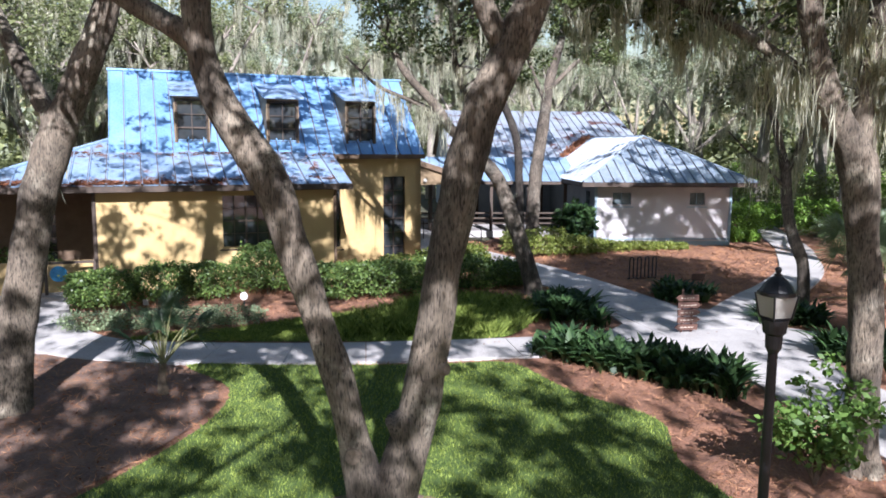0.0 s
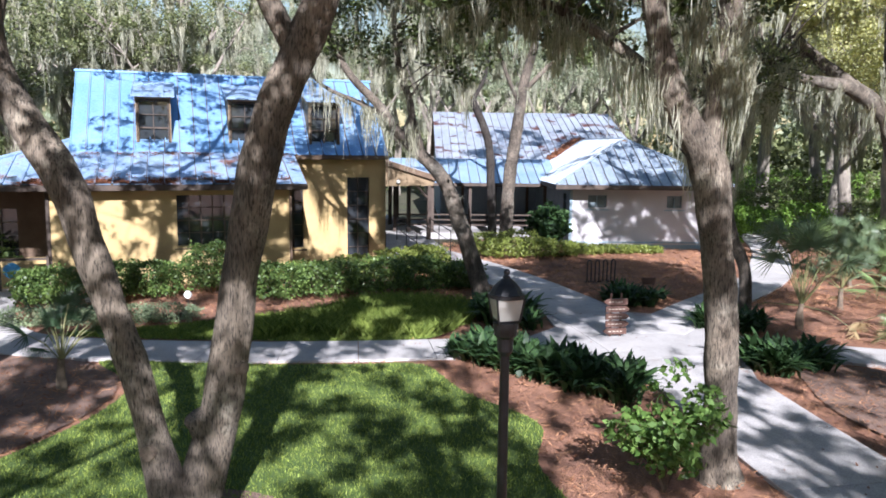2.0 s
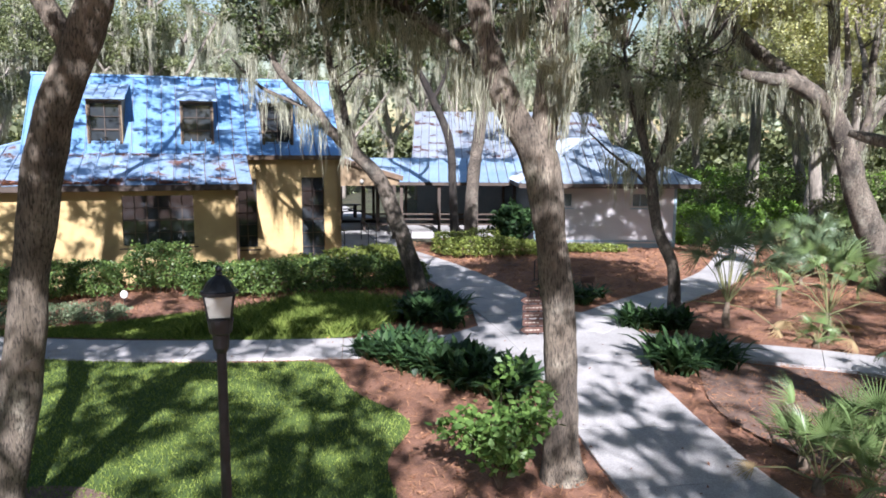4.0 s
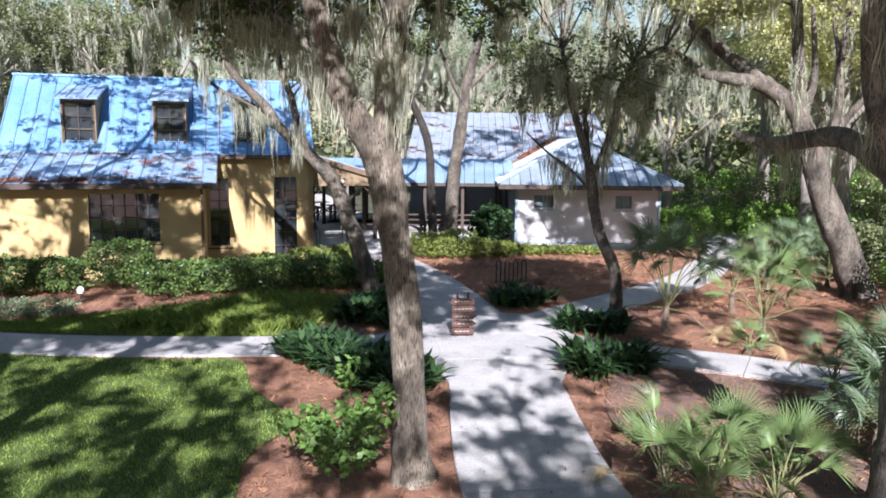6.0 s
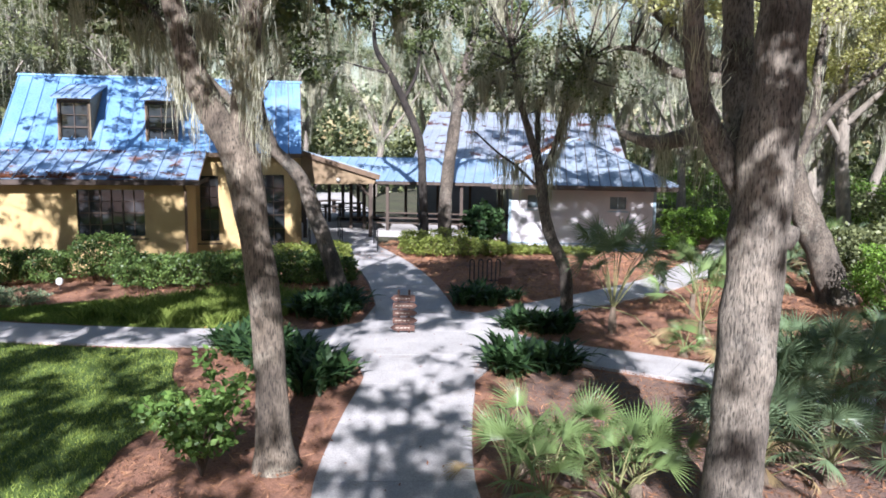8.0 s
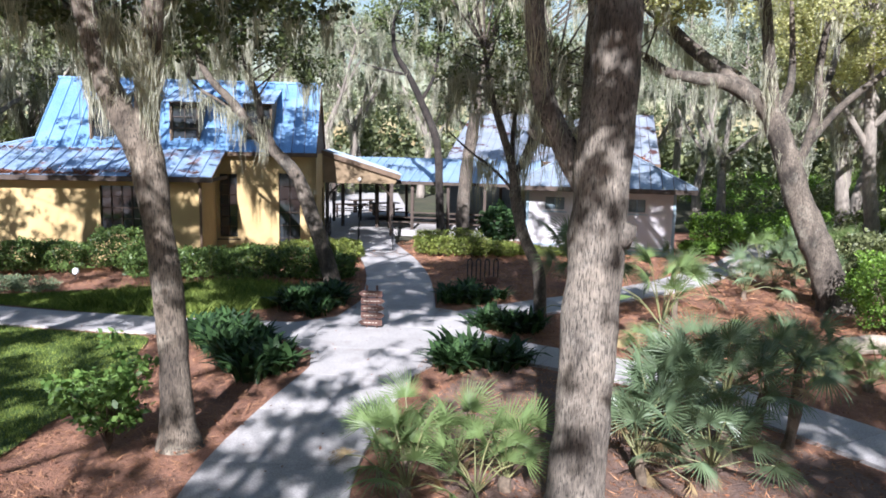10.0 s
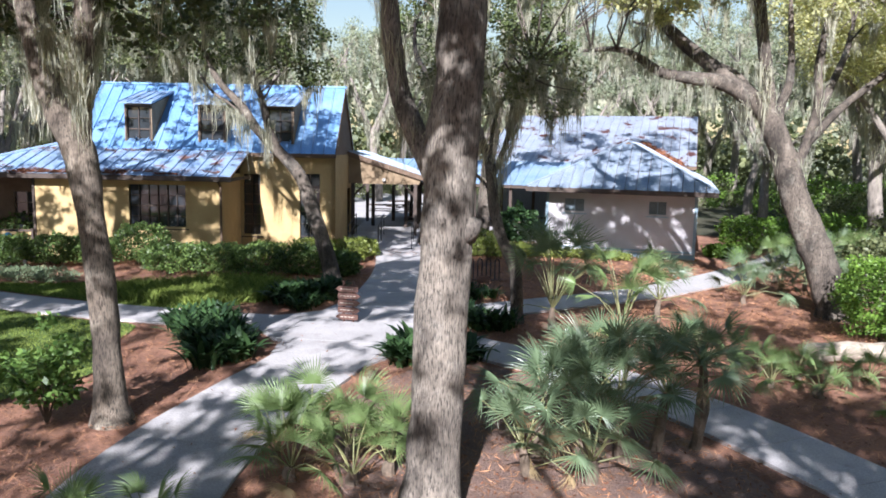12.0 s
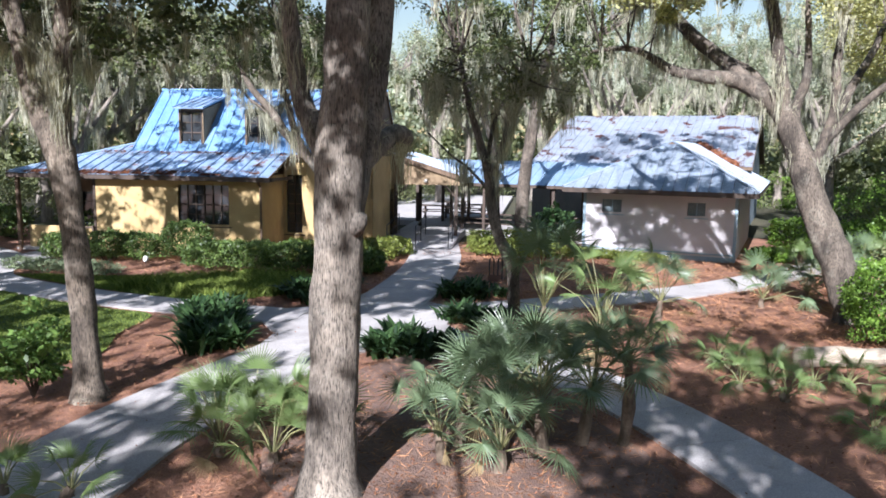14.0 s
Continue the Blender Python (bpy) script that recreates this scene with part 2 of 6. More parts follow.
def quads(name, corners, material, parent=None, label=""):
    """Many loose quads from an array (n, 4, 3)."""
    n = len(corners)
    me = bpy.data.meshes.new(name)
    me.vertices.add(4 * n)
    me.vertices.foreach_set("co", np.ascontiguousarray(corners, dtype=np.float32).reshape(-1))
    me.loops.add(4 * n)
    me.loops.foreach_set("vertex_index", np.arange(4 * n, dtype=np.int32))
    me.polygons.add(n)
    me.polygons.foreach_set("loop_start", np.arange(0, 4 * n, 4, dtype=np.int32))
    me.update(calc_edges=True)
    me.validate()
    me.materials.append(material)
    ob = new(name, me)
    if parent is not None:
        ob.parent = parent
    return tagged(ob, label)


def thing(name, m, label, category, group="", kind=""):
    ob = new(name)
    ob.empty_display_size = 0.2
    ob.matrix_world = m
    return tagged(ob, label, category, group, kind)


def box(bm, x0, x1, y0, y1, z0, z1, bevel=0.0, m=None):
    v = [bm.verts.new(p) for p in ((x0, y0, z0), (x1, y0, z0), (x1, y1, z0), (x0, y1, z0), (x0, y0, z1), (x1, y0, z1), (x1, y1, z1), (x0, y1, z1))]
    f = [bm.faces.new([v[i] for i in q]) for q in ((3, 2, 1, 0), (4, 5, 6, 7), (0, 1, 5, 4), (1, 2, 6, 5), (2, 3, 7, 6), (3, 0, 4, 7))]
    if m is not None:
        bmesh.ops.transform(bm, matrix=m, verts=v)
    if bevel:
        edges = list({e for q in f for e in q.edges})
        bmesh.ops.bevel(bm, geom=edges, offset=bevel, segments=2, affect="EDGES")
    return bm


def boxed(name, dims, material, parent=None, label="", bevel=0.01):
    return part(name, box(bmesh.new(), *dims, bevel), material, parent, label)


def tube(bm, pts, radii, segs=10, rough=0.0, seed=0, step=0.0, caps=True):
    """A round limb along pts, its radius going along radii, with an uneven skin."""
    pts = [Vector(p) for p in pts]
    if step:
        fine, fr = [], []
        for i in range(len(pts) - 1):
            p0, p1, p2, p3 = pts[max(i - 1, 0)], pts[i], pts[i + 1], pts[min(i + 2, len(pts) - 1)]
            n = max(1, int((p2 - p1).length / step))
            for k in range(n):
                t = k / n
                fine.append(0.5 * ((2 * p1) + (p2 - p0) * t + (2 * p0 - 5 * p1 + 4 * p2 - p3) * t * t + (3 * p1 - p0 - 3 * p2 + p3) * t ** 3))
                fr.append(radii[i] + (radii[i + 1] - radii[i]) * t)
        pts, radii = fine + [pts[-1]], fr + [radii[-1]]
    rings = []
    side = None
    for i, p in enumerate(pts):
        d = (pts[min(i + 1, len(pts) - 1)] - pts[max(i - 1, 0)]).normalized()
        if side is None:
            side = d.orthogonal().normalized()
        side = (side - d * side.dot(d)).normalized()
        up = d.cross(side)
        ring = []
        for k in range(segs):
            a = 2 * math.pi * k / segs
            w = side * math.cos(a) + up * math.sin(a)
            r = radii[i]
            if rough:
                q = p + w * r
                r *= 1 + rough * noise.noise(q * 2.1 + Vector((seed, 0, 0))) + 0.6 * rough * noise.noise(Vector((q.x * 11, q.y * 11, q.z * 2.6 + seed)))
            ring.append(bm.verts.new(p + w * r))
        rings.append(ring)
    for a, b in zip(rings, rings[1:]):
        for k in range(segs):
            bm.faces.new((a[k], a[(k + 1) % segs], b[(k + 1) % segs], b[k]))
    if caps:
        bm.faces.new(rings[0][::-1])
        bm.faces.new(rings[-1])
    return bm


def leaf_quads(rng, centres, size, droop=0.0, narrow=0.36):
    """A folded pointed leaf at each centre, turned at random: (n, 4, 3)."""
    n = len(centres)
    a = rng.normal(size=(n, 3))
    a[:, 2] = a[:, 2] * 0.7 - droop
    a /= np.linalg.norm(a, axis=1, keepdims=True)
    b = np.cross(a, rng.normal(size=(n, 3)))
    b /= np.linalg.norm(b, axis=1, keepdims=True) + 1e-9
    s = size * rng.uniform(0.65, 1.35, size=(n, 1))
    c = np.asarray(centres)
    mid = c + a * s * 0.45
    return np.stack([c, mid + b * s * narrow, c + a * s, mid - b * s * narrow], axis=1)


def cloud(rng, centres, radius, per, squash=0.7):
    """Points gathered in clumps round the centres."""
    c = np.repeat(np.asarray(centres, dtype=float), per, axis=0)
    d = rng.normal(size=c.shape)
    d /= np.linalg.norm(d, axis=1, keepdims=True) + 1e-9
    r = np.repeat(np.asarray(radius, dtype=float).reshape(-1, 1) * np.ones((len(centres), 1)), per, axis=0) * rng.uniform(0.15, 1, size=(len(c), 1)) ** 0.6
    d[:, 2] *= squash
    return c + d * r


def moss_quads(rng, anchors, length, strands=10, width=0.022, spread=0.17):
    """Hanging beards: thin crinkled strands of four pieces, longest in the middle of each tuft."""
    out = []
    a = np.repeat(np.asarray(anchors, dtype=float), strands, axis=0)
    n = len(a)
    axis = a.copy()
    o = rng.normal(size=(n, 3)) * np.array([1, 1, 0.3])
    a = a + o * spread * 0.8
    ln = np.repeat(np.asarray(length, dtype=float), strands) * rng.uniform(0.3, 1.1, size=n) * np.exp(-0.45 * (o[:, :2] ** 2).sum(1))
    ln = np.maximum(ln, 0.08)
    ang = rng.uniform(0, 2 * np.pi, n)
    sd = np.stack([np.cos(ang), np.sin(ang), np.zeros(n)], axis=1)
    w = width * rng.uniform(0.6, 1.7, size=(n, 1))
    top = a
    for k in range(4):
        low = top + np.concatenate([rng.normal(size=(n, 2)) * 0.14 * (ln / 4)[:, None] + rng.normal(size=(n, 2)) * 0.012, -(ln / 4)[:, None]], axis=1)
        low[:, :2] += (axis[:, :2] - low[:, :2]) * 0.16
        w0, w1 = w * (0.8, 1.15, 1, 0.7)[k], w * (1.15, 1, 0.7, 0.1)[k]
        out.append(np.stack([top - sd * w0, top + sd * w0, low + sd * w1, low - sd * w1], axis=1))
        top = low
    return np.concatenate(out)


# ---- ground, lawns and paths ----
def spline(pts, step=0.25):
    out = []
    p = [Vector((*q, 0)) for q in pts]
    for i in range(len(p) - 1):
        p0, p1, p2, p3 = p[max(i - 1, 0)], p[i], p[i + 1], p[min(i + 2, len(p) - 1)]
        n = max(2, int((p2 - p1).length / step))
        for k in range(n):
            t = k / n
            out.append(0.5 * ((2 * p1) + (p2 - p0) * t + (2 * p0 - 5 * p1 + 4 * p2 - p3) * t * t + (3 * p1 - p0 - 3 * p2 + p3) * t ** 3))
    return out + [p[-1]]


def inside(poly, xy):
    hit = np.zeros(len(xy), dtype=bool)
    x, y = xy[:, 0], xy[:, 1]
    for (x0, y0), (x1, y1) in zip(poly, poly[1:] + poly[:1]):
        cross = ((y0 > y) != (y1 > y)) & (x < (x1 - x0) * (y - y0) / (y1 - y0 + 1e-12) + x0)
        hit ^= cross
    return hit


def smooth_outline(pts):
    s = spline(pts + pts[:1], 0.3)[:-1]
    return [(v.x, v.y) for v in s]


def scatter_in(rng, poly, n):
    p = np.array(poly)
    xy = rng.uniform(p.min(axis=0), p.max(axis=0), size=(n * 2, 2))
    return xy[inside(poly, xy)][:n]


GR = 120
gv, gf = [], []
for j in range(GR + 1):
    for i in range(GR + 1):
        # finer near the middle, reaching far out
        fx, fy = (i / GR) * 2 - 1, (j / GR) * 2 - 1
        x = 6 + 16 * fx + 900 * fx ** 7
        y = 16 + 20 * fy + 900 * fy ** 7
        far = max(0.0, math.hypot(x - 6, y - 18) - 45)
        gv.append((x, y, 0.03 * noise.noise(Vector((x * 0.5, y * 0.5, 0))) - 0.01 + min(far * 0.004, 1.0)))
gf = [(j * (GR + 1) + i, j * (GR + 1) + i + 1, (j + 1) * (GR + 1) + i + 1, (j + 1) * (GR + 1) + i) for j in range(GR) for i in range(GR)]
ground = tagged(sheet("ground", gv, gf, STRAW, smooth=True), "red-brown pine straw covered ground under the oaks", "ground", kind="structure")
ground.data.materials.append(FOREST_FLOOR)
# far faces of the ground take the darker floor material
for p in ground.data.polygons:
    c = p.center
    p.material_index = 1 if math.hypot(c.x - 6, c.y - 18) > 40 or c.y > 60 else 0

LAWN = smooth_outline([(-6.0, 3.5), (-4.6, 7.4), (-3.7, 9.6), (-3.25, 11.6), (-3.5, 13.2), (-4.75, 14.45), (-3.0, 14.6), (-1.4, 14.72), (0.2, 14.95), (1.5, 15.1), (2.5, 13.5), (3.7, 12.2), (3.65, 10.7), (4.05, 9.4), (4.6, 7.2), (5.2, 3.5)])
LAWN_HIGH = smooth_outline([(-6.8, 16.2), (-4.5, 16.25), (-1.5, 16.5), (1.0, 16.95), (1.75, 17.6), (2.1, 19.0), (1.7, 20.2), (0.3, 20.7), (-1.1, 19.8), (-2.7, 19.1), (-3.8, 18.3), (-4.8, 17.4), (-6.2, 16.8)])
BED = smooth_outline([(-12, 9), (-8.8, 14.6), (-4.9, 14.35), (-3.65, 13.1), (-3.4, 11.6), (-3.85, 9.6), (-4.8, 7.2), (-7, 3.0), (-13, 3)])
RING = smooth_outline([(-1.5, 8.6), (-0.6, 9.35), (0.4, 9.3), (1.2, 8.4), (0.9, 7.0), (-0.5, 6.6), (-1.5, 7.4)])
BED_R = smooth_outline([(8.9, 16.3), (8.6, 13.5), (9.4, 11.5), (11, 9.8), (14, 10.2), (15.2, 12.6), (13.6, 14.3), (11.5, 15.7)])


def flat(name, outline, z, material, label, category):
    bm = bmesh.new()
    vs = [bm.verts.new((x, y, z)) for x, y in outline]
    fc = bm.faces.new(vs)
    if fc.normal.z < 0:
        fc.normal_flip()
    bmesh.ops.triangulate(bm, faces=[fc])
    return tagged(part(name, bm, material), label, category, kind="structure")


flat("lawn", LAWN, 0.03, SOIL_GREEN, "mown green lawn in dappled shade beside the path", "lawn")
flat("lawn", LAWN_HIGH, 0.03, SOIL_GREEN, "strip of green grass between path and hedges", "lawn")
flat("mulch_bed", BED, 0.026, MULCH, "grey-brown bark mulch bed round the small palm", "mulch bed")
flat("mulch_bed", RING, 0.036, MULCH, "mulch ring round the foot of the twin oak", "mulch bed")
# laid over the straw in the darker mulch material
flat("mulch_bed", BED_R, 0.026, MULCH, "brown bed under the palmettos, darker than the straw round it", "mulch bed")

# covers the woods and also runs in between house and hall
flat("woodland_floor", [(18.2, 27), (24, 19), (62, 12), (64, 80), (-52, 80), (-52, 22), (-22, 22), (-14.5, 30), (-7.5, 33.5), (-3.5, 31.0), (0.5, 32.5), (1.5, 36), (3, 44), (16.0, 44), (18.6, 38)], 0.012, FOREST_FLOOR, "dark leaf-strewn floor of the woods, reaching in between the buildings", "woodland floor")

pavement = tagged(thing("pavement", Matrix(), "pale grey concrete footpaths laid in slabs", "footpath"), kind="structure")


def footpath(points, width, slab, top=0.05):
    line = spline(points, 0.2)
    run, acc = [0.0], 0.0
    for a, b in zip(line, line[1:]):
        acc += (b - a).length
        run.append(acc)
    def at(s):
        s = min(max(s, 0), acc)
        i = max(k for k in range(len(run)) if run[k] <= s + 1e-9)
        i = min(i, len(line) - 2)
        d = line[i + 1] - line[i]
        return line[i] + d * ((s - run[i]) / d.length), Vector((-d.y, d.x, 0)).normalized()
    count = max(1, round(acc / slab))
    for k in range(count):
        s0, s1 = acc * k / count + 0.007, acc * (k + 1) / count - 0.007
        bm = bmesh.new()
        rows = []
        for q in range(4):
            c, nrm = at(s0 + (s1 - s0) * q / 3)
            h = width / 2
            rows.append([bm.verts.new((*(c + nrm * o).xy, z)) for o, z in ((h, -0.05), (h, top - 0.008), (h - 0.012, top), (-h + 0.012, top), (-h, top - 0.008), (-h, -0.05))])
        for a, b in zip(rows, rows[1:]):
            for j in range(5):
                bm.faces.new((a[j], b[j], b[j + 1], a[j + 1]))
        bm.faces.new(rows[0])
        bm.faces.new(rows[-1][::-1])
        bmesh.ops.recalc_face_normals(bm, faces=bm.faces)
        part("slab", bm, CONCRETE, pavement)


def plaza(outline, top):
    bm = bmesh.new()
    vs = [bm.verts.new((x, y, -0.05)) for x, y in outline]
    fc = bm.faces.new(vs)
    ex = bmesh.ops.extrude_face_region(bm, geom=[fc])
    bmesh.ops.translate(bm, vec=(0, 0, top + 0.05), verts=[g for g in ex["geom"] if isinstance(g, bmesh.types.BMVert)])
    bmesh.ops.recalc_face_normals(bm, faces=bm.faces)
    part("slab", bm, CONCRETE, pavement)


footpath([(4.6, 17.1), (2.2, 16.4), (-1.5, 15.62), (-4.7, 15.32), (-7.2, 15.5), (-8.9, 16.7), (-10.3, 18.6), (-11.3, 20.6)], 1.5, 1.5)
footpath([(-9.6, 17.4), (-12.5, 18.2), (-17, 18.6), (-24, 18)], 1.8, 1.8, 0.046)
footpath([(11.0, 3.4), (9.5, 6.4), (8.5, 8.4), (7.7, 10.4), (7.2, 12.6), (6.85, 14.6), (6.3, 16.8), (5.5, 19.4), (4.6, 21.8), (3.3, 24.8), (1.8, 27.6), (0.3, 30.0), (-1.0, 32.0)], 2.05, 1.9, 0.054)
footpath([(6.6, 18.6), (8.4, 21.5), (10.2, 24.1), (11.9, 27.1), (13.1, 30.4), (14.2, 34), (15.4, 40), (17, 48)], 1.45, 1.5)
footpath([(7.2, 17.8), (9.3, 17.25), (11.7, 16.65), (13.7, 15.6), (15.5, 14.2), (17.4, 12.3), (20, 9)], 1.4, 1.5)
plaza([(3.7, 16.55), (5.3, 15.5), (6.0, 14.2), (7.8, 14.6), (8.0, 16.2), (9.0, 16.6), (9.0, 17.9), (8.0, 18.6), (7.7, 19.6), (6.9, 20.4), (6.0, 20.6), (4.0, 20.5), (4.3, 18.6), (3.6, 17.5)], 0.042)

rng = np.random.default_rng(5)


def blades(outline, n, height, width):
    xy = scatter_in(rng, outline, n)
    m = len(xy)
    a = rng.uniform(0, 2 * np.pi, m)
    s = np.stack([np.cos(a), np.sin(a), np.zeros(m)], 1) * width
    base = np.concatenate([xy, np.full((m, 1), 0.025)], 1)
    h = height * rng.uniform(0.5, 1.3, (m, 1))
    tip = base + np.concatenate([rng.normal(size=(m, 2)) * 0.45 * h, h], 1)
    mid = (base + tip) / 2 + np.array([0, 0, 0.1 * height])
    return np.stack([base - s, base + s, mid + s * 0.8, tip], 1)


tagged(quads("grass", np.concatenate([blades(LAWN, 90000, 0.05, 0.007), blades(LAWN_HIGH, 40000, 0.07, 0.009)]), GRASS), "short mown green grass blades", "grass", kind="stuff")
TALL = smooth_outline([(-2.2, 16.7), (1.2, 17.2), (1.9, 18.0), (2.3, 19.4), (1.9, 20.8), (-0.4, 21.0), (-1.4, 19.6), (-2.3, 18.2)])
tufts = scatter_in(rng, TALL, 330)
pick = rng.integers(0, len(tufts), 15000)
tall = blades(TALL, 7000, 0.15, 0.012)
b4 = blades(TALL, 15000, 0.3, 0.014)[:15000]
mv = tufts[pick[: len(b4)]] + rng.normal(size=(len(b4), 2)) * 0.085 - b4[:, 0, :2]
b4[:, :, :2] += mv[:, None, :]
tagged(quads("ground_cover", np.concatenate([tall, b4]), GRASS), "tufted knee-low grassy ground cover by the hedges", "ground cover", kind="stuff")


def litter(n, x0, x1, y0, y1, ln, wd, z=0.035):
    xy = rng.uniform((x0, y0), (x1, y1), size=(n, 2))
    keep = ~inside(LAWN, xy) & ~inside(LAWN_HIGH, xy)
    xy = xy[keep]
    m = len(xy)
    a = rng.uniform(0, 2 * np.pi, m)
    d = np.stack([np.cos(a), np.sin(a), rng.normal(size=m) * 0.25], 1) * ln * rng.uniform(0.6, 1.3, (m, 1))
    s = np.stack([-np.sin(a), np.cos(a), rng.normal(size=m) * 0.3], 1) * wd
    c = np.concatenate([xy, z + rng.uniform(0, 0.02, (m, 1))], 1)
    return np.stack([c - d, c + s, c + d, c - s], 1)


# needles stay off the swept concrete, a few leaves lie on it
def off_paths(q):
    c = q.mean(axis=1)
    keep = np.ones(len(q), dtype=bool)
    for pts, w in (([(4.6, 17.1), (2.2, 16.4), (-1.5, 15.62), (-4.7, 15.32), (-7.2, 15.5), (-8.9, 16.7), (-11.3, 20.6)], 0.8), ([(11.0, 3.4), (8.5, 8.4), (7.2, 12.6), (6.3, 16.8), (4.6, 21.8), (1.8, 27.6)], 1.05),
                   ([(6.6, 18.6), (8.4, 21.5), (10.2, 24.1), (11.9, 27.1), (13.1, 30.4)], 0.75), ([(7.2, 17.8), (11.7, 16.65), (15.5, 14.2), (20, 9)], 0.75)):
        for v in spline(pts, 0.25):
            keep &= (c[:, 0] - v.x) ** 2 + (c[:, 1] - v.y) ** 2 > w * w
    keep &= (c[:, 0] - 6.0) ** 2 + (c[:, 1] - 17.8) ** 2 > 2.4 ** 2
    return q[keep]


tagged(quads("pine_needles", off_paths(np.concatenate([litter(60000, -9, 18, 5, 24, 0.09, 0.006), litter(16000, 0, 17, 22, 34, 0.14, 0.012)])), NEEDLES), "loose rust-brown pine needles over the beds", "pine straw", kind="stuff")
tagged(quads("fallen_leaves", np.concatenate([off_paths(litter(12000, -9, 18, 5, 24, 0.03, 0.018)), litter(700, -6, 18, 6, 26, 0.025, 0.014, 0.06)]), DEAD_LEAF), "small dry oak leaves scattered on the ground", "leaf litter", kind="stuff")


# ---- buildings ----
def wall(bm, length, height, thick, openings=(), m=None):
    """A wall from (0, 0, 0) along x, its outer face at y = 0, its back at y = thick, with openings (x0, x1, z0, z1) right through."""
    xs = sorted({0, length, *[o[0] for o in openings], *[o[1] for o in openings]})
    zs = sorted({0, height, *[o[2] for o in openings], *[o[3] for o in openings]})
    def solid(i, j):
        if not (0 <= i < len(xs) - 1 and 0 <= j < len(zs) - 1):
            return False
        cx, cz = (xs[i] + xs[i + 1]) / 2, (zs[j] + zs[j + 1]) / 2
        return not any(o[0] < cx < o[1] and o[2] < cz < o[3] for o in openings)
    made = []
    def face(*pts):
        vs = [bm.verts.new(p) for p in pts]
        made.extend(vs)
        bm.faces.new(vs)
    for i in range(len(xs) - 1):
        for j in range(len(zs) - 1):
            if not solid(i, j):
                continue
            a, b, c, d = xs[i], xs[i + 1], zs[j], zs[j + 1]
            face((a, 0, c), (b, 0, c), (b, 0, d), (a, 0, d))
            face((b, thick, c), (a, thick, c), (a, thick, d), (b, thick, d))
            if not solid(i - 1, j):
                face((a, thick, c), (a, 0, c), (a, 0, d), (a, thick, d))
            if not solid(i + 1, j):
                face((b, 0, c), (b, thick, c), (b, thick, d), (b, 0, d))
            if not solid(i, j - 1):
                face((a, thick, c), (b, thick, c), (b, 0, c), (a, 0, c))
            if not solid(i, j + 1):
                face((a, 0, d), (b, 0, d), (b, thick, d), (a, thick, d))
    if m is not None:
        bmesh.ops.transform(bm, matrix=m, verts=made)
    bmesh.ops.remove_doubles(bm, verts=bm.verts[:], dist=0.0005)
    return bm


def metal_roof(name, parent, origin, along, up, length, low, high, step, material, label=""):
    """A standing-seam slope. low(s) and high(s) give where a panel starts and ends up the slope; every panel is a piece with a seam at its edge."""
    origin, along, up = Vector(origin), Vector(along).normalized(), Vector(up).normalized()
    nrm = along.cross(up).normalized()
    bm = bmesh.new()
    # the deck under the panels
    n = max(2, int(length / 0.5))
    rows = []
    for i in range(n + 1):
        s = length * i / n
        rows.append([bm.verts.new(origin + along * s + up * t + nrm * o) for t, o in ((low(s) + 0.01, -0.07), (low(s) + 0.01, -0.004), (high(s), -0.004), (high(s), -0.07))])
    for a, b in zip(rows, rows[1:]):
        for j in range(4):
            bm.faces.new((a[j], b[j], b[(j + 1) % 4], a[(j + 1) % 4]))
    bm.faces.new(rows[0])
    bm.faces.new(rows[-1][::-1])
    bmesh.ops.recalc_face_normals(bm, faces=bm.faces)
    deck = part(name, bm, BROWN_WOOD, parent, label)
    count = max(1, round(length / step))
    for k in range(count):
        s0, s1 = length * k / count, length * (k + 1) / count
        l0, l1, h0, h1 = low(s0), low(s1), high(s0), high(s1)
        if h0 - l0 < 0.02 and h1 - l1 < 0.02:
            continue
        w = s1 - s0
        bm = bmesh.new()
        prof = ((0.0, 0.002), (0.0, 0.06), (0.03, 0.06), (0.034, 0.006), (w * 0.5, 0.012), (w - 0.026, 0.008), (w - 0.026, 0.0))
        lo, hi = [], []
        for x, z in prof:
            f = x / w
            tl, th = l0 + (l1 - l0) * f, max(h0 + (h1 - h0) * f, l0 + (l1 - l0) * f + 0.01)
            lo.append(bm.verts.new(origin + along * (s0 + x) + up * (tl - 0.03) + nrm * z))
            hi.append(bm.verts.new(origin + along * (s0 + x) + up * th + nrm * z))
        for j in range(len(prof) - 1):
            bm.faces.new((lo[j], lo[j + 1], hi[j + 1], hi[j]))
        part("roof_panel", bm, material, deck)
    return deck


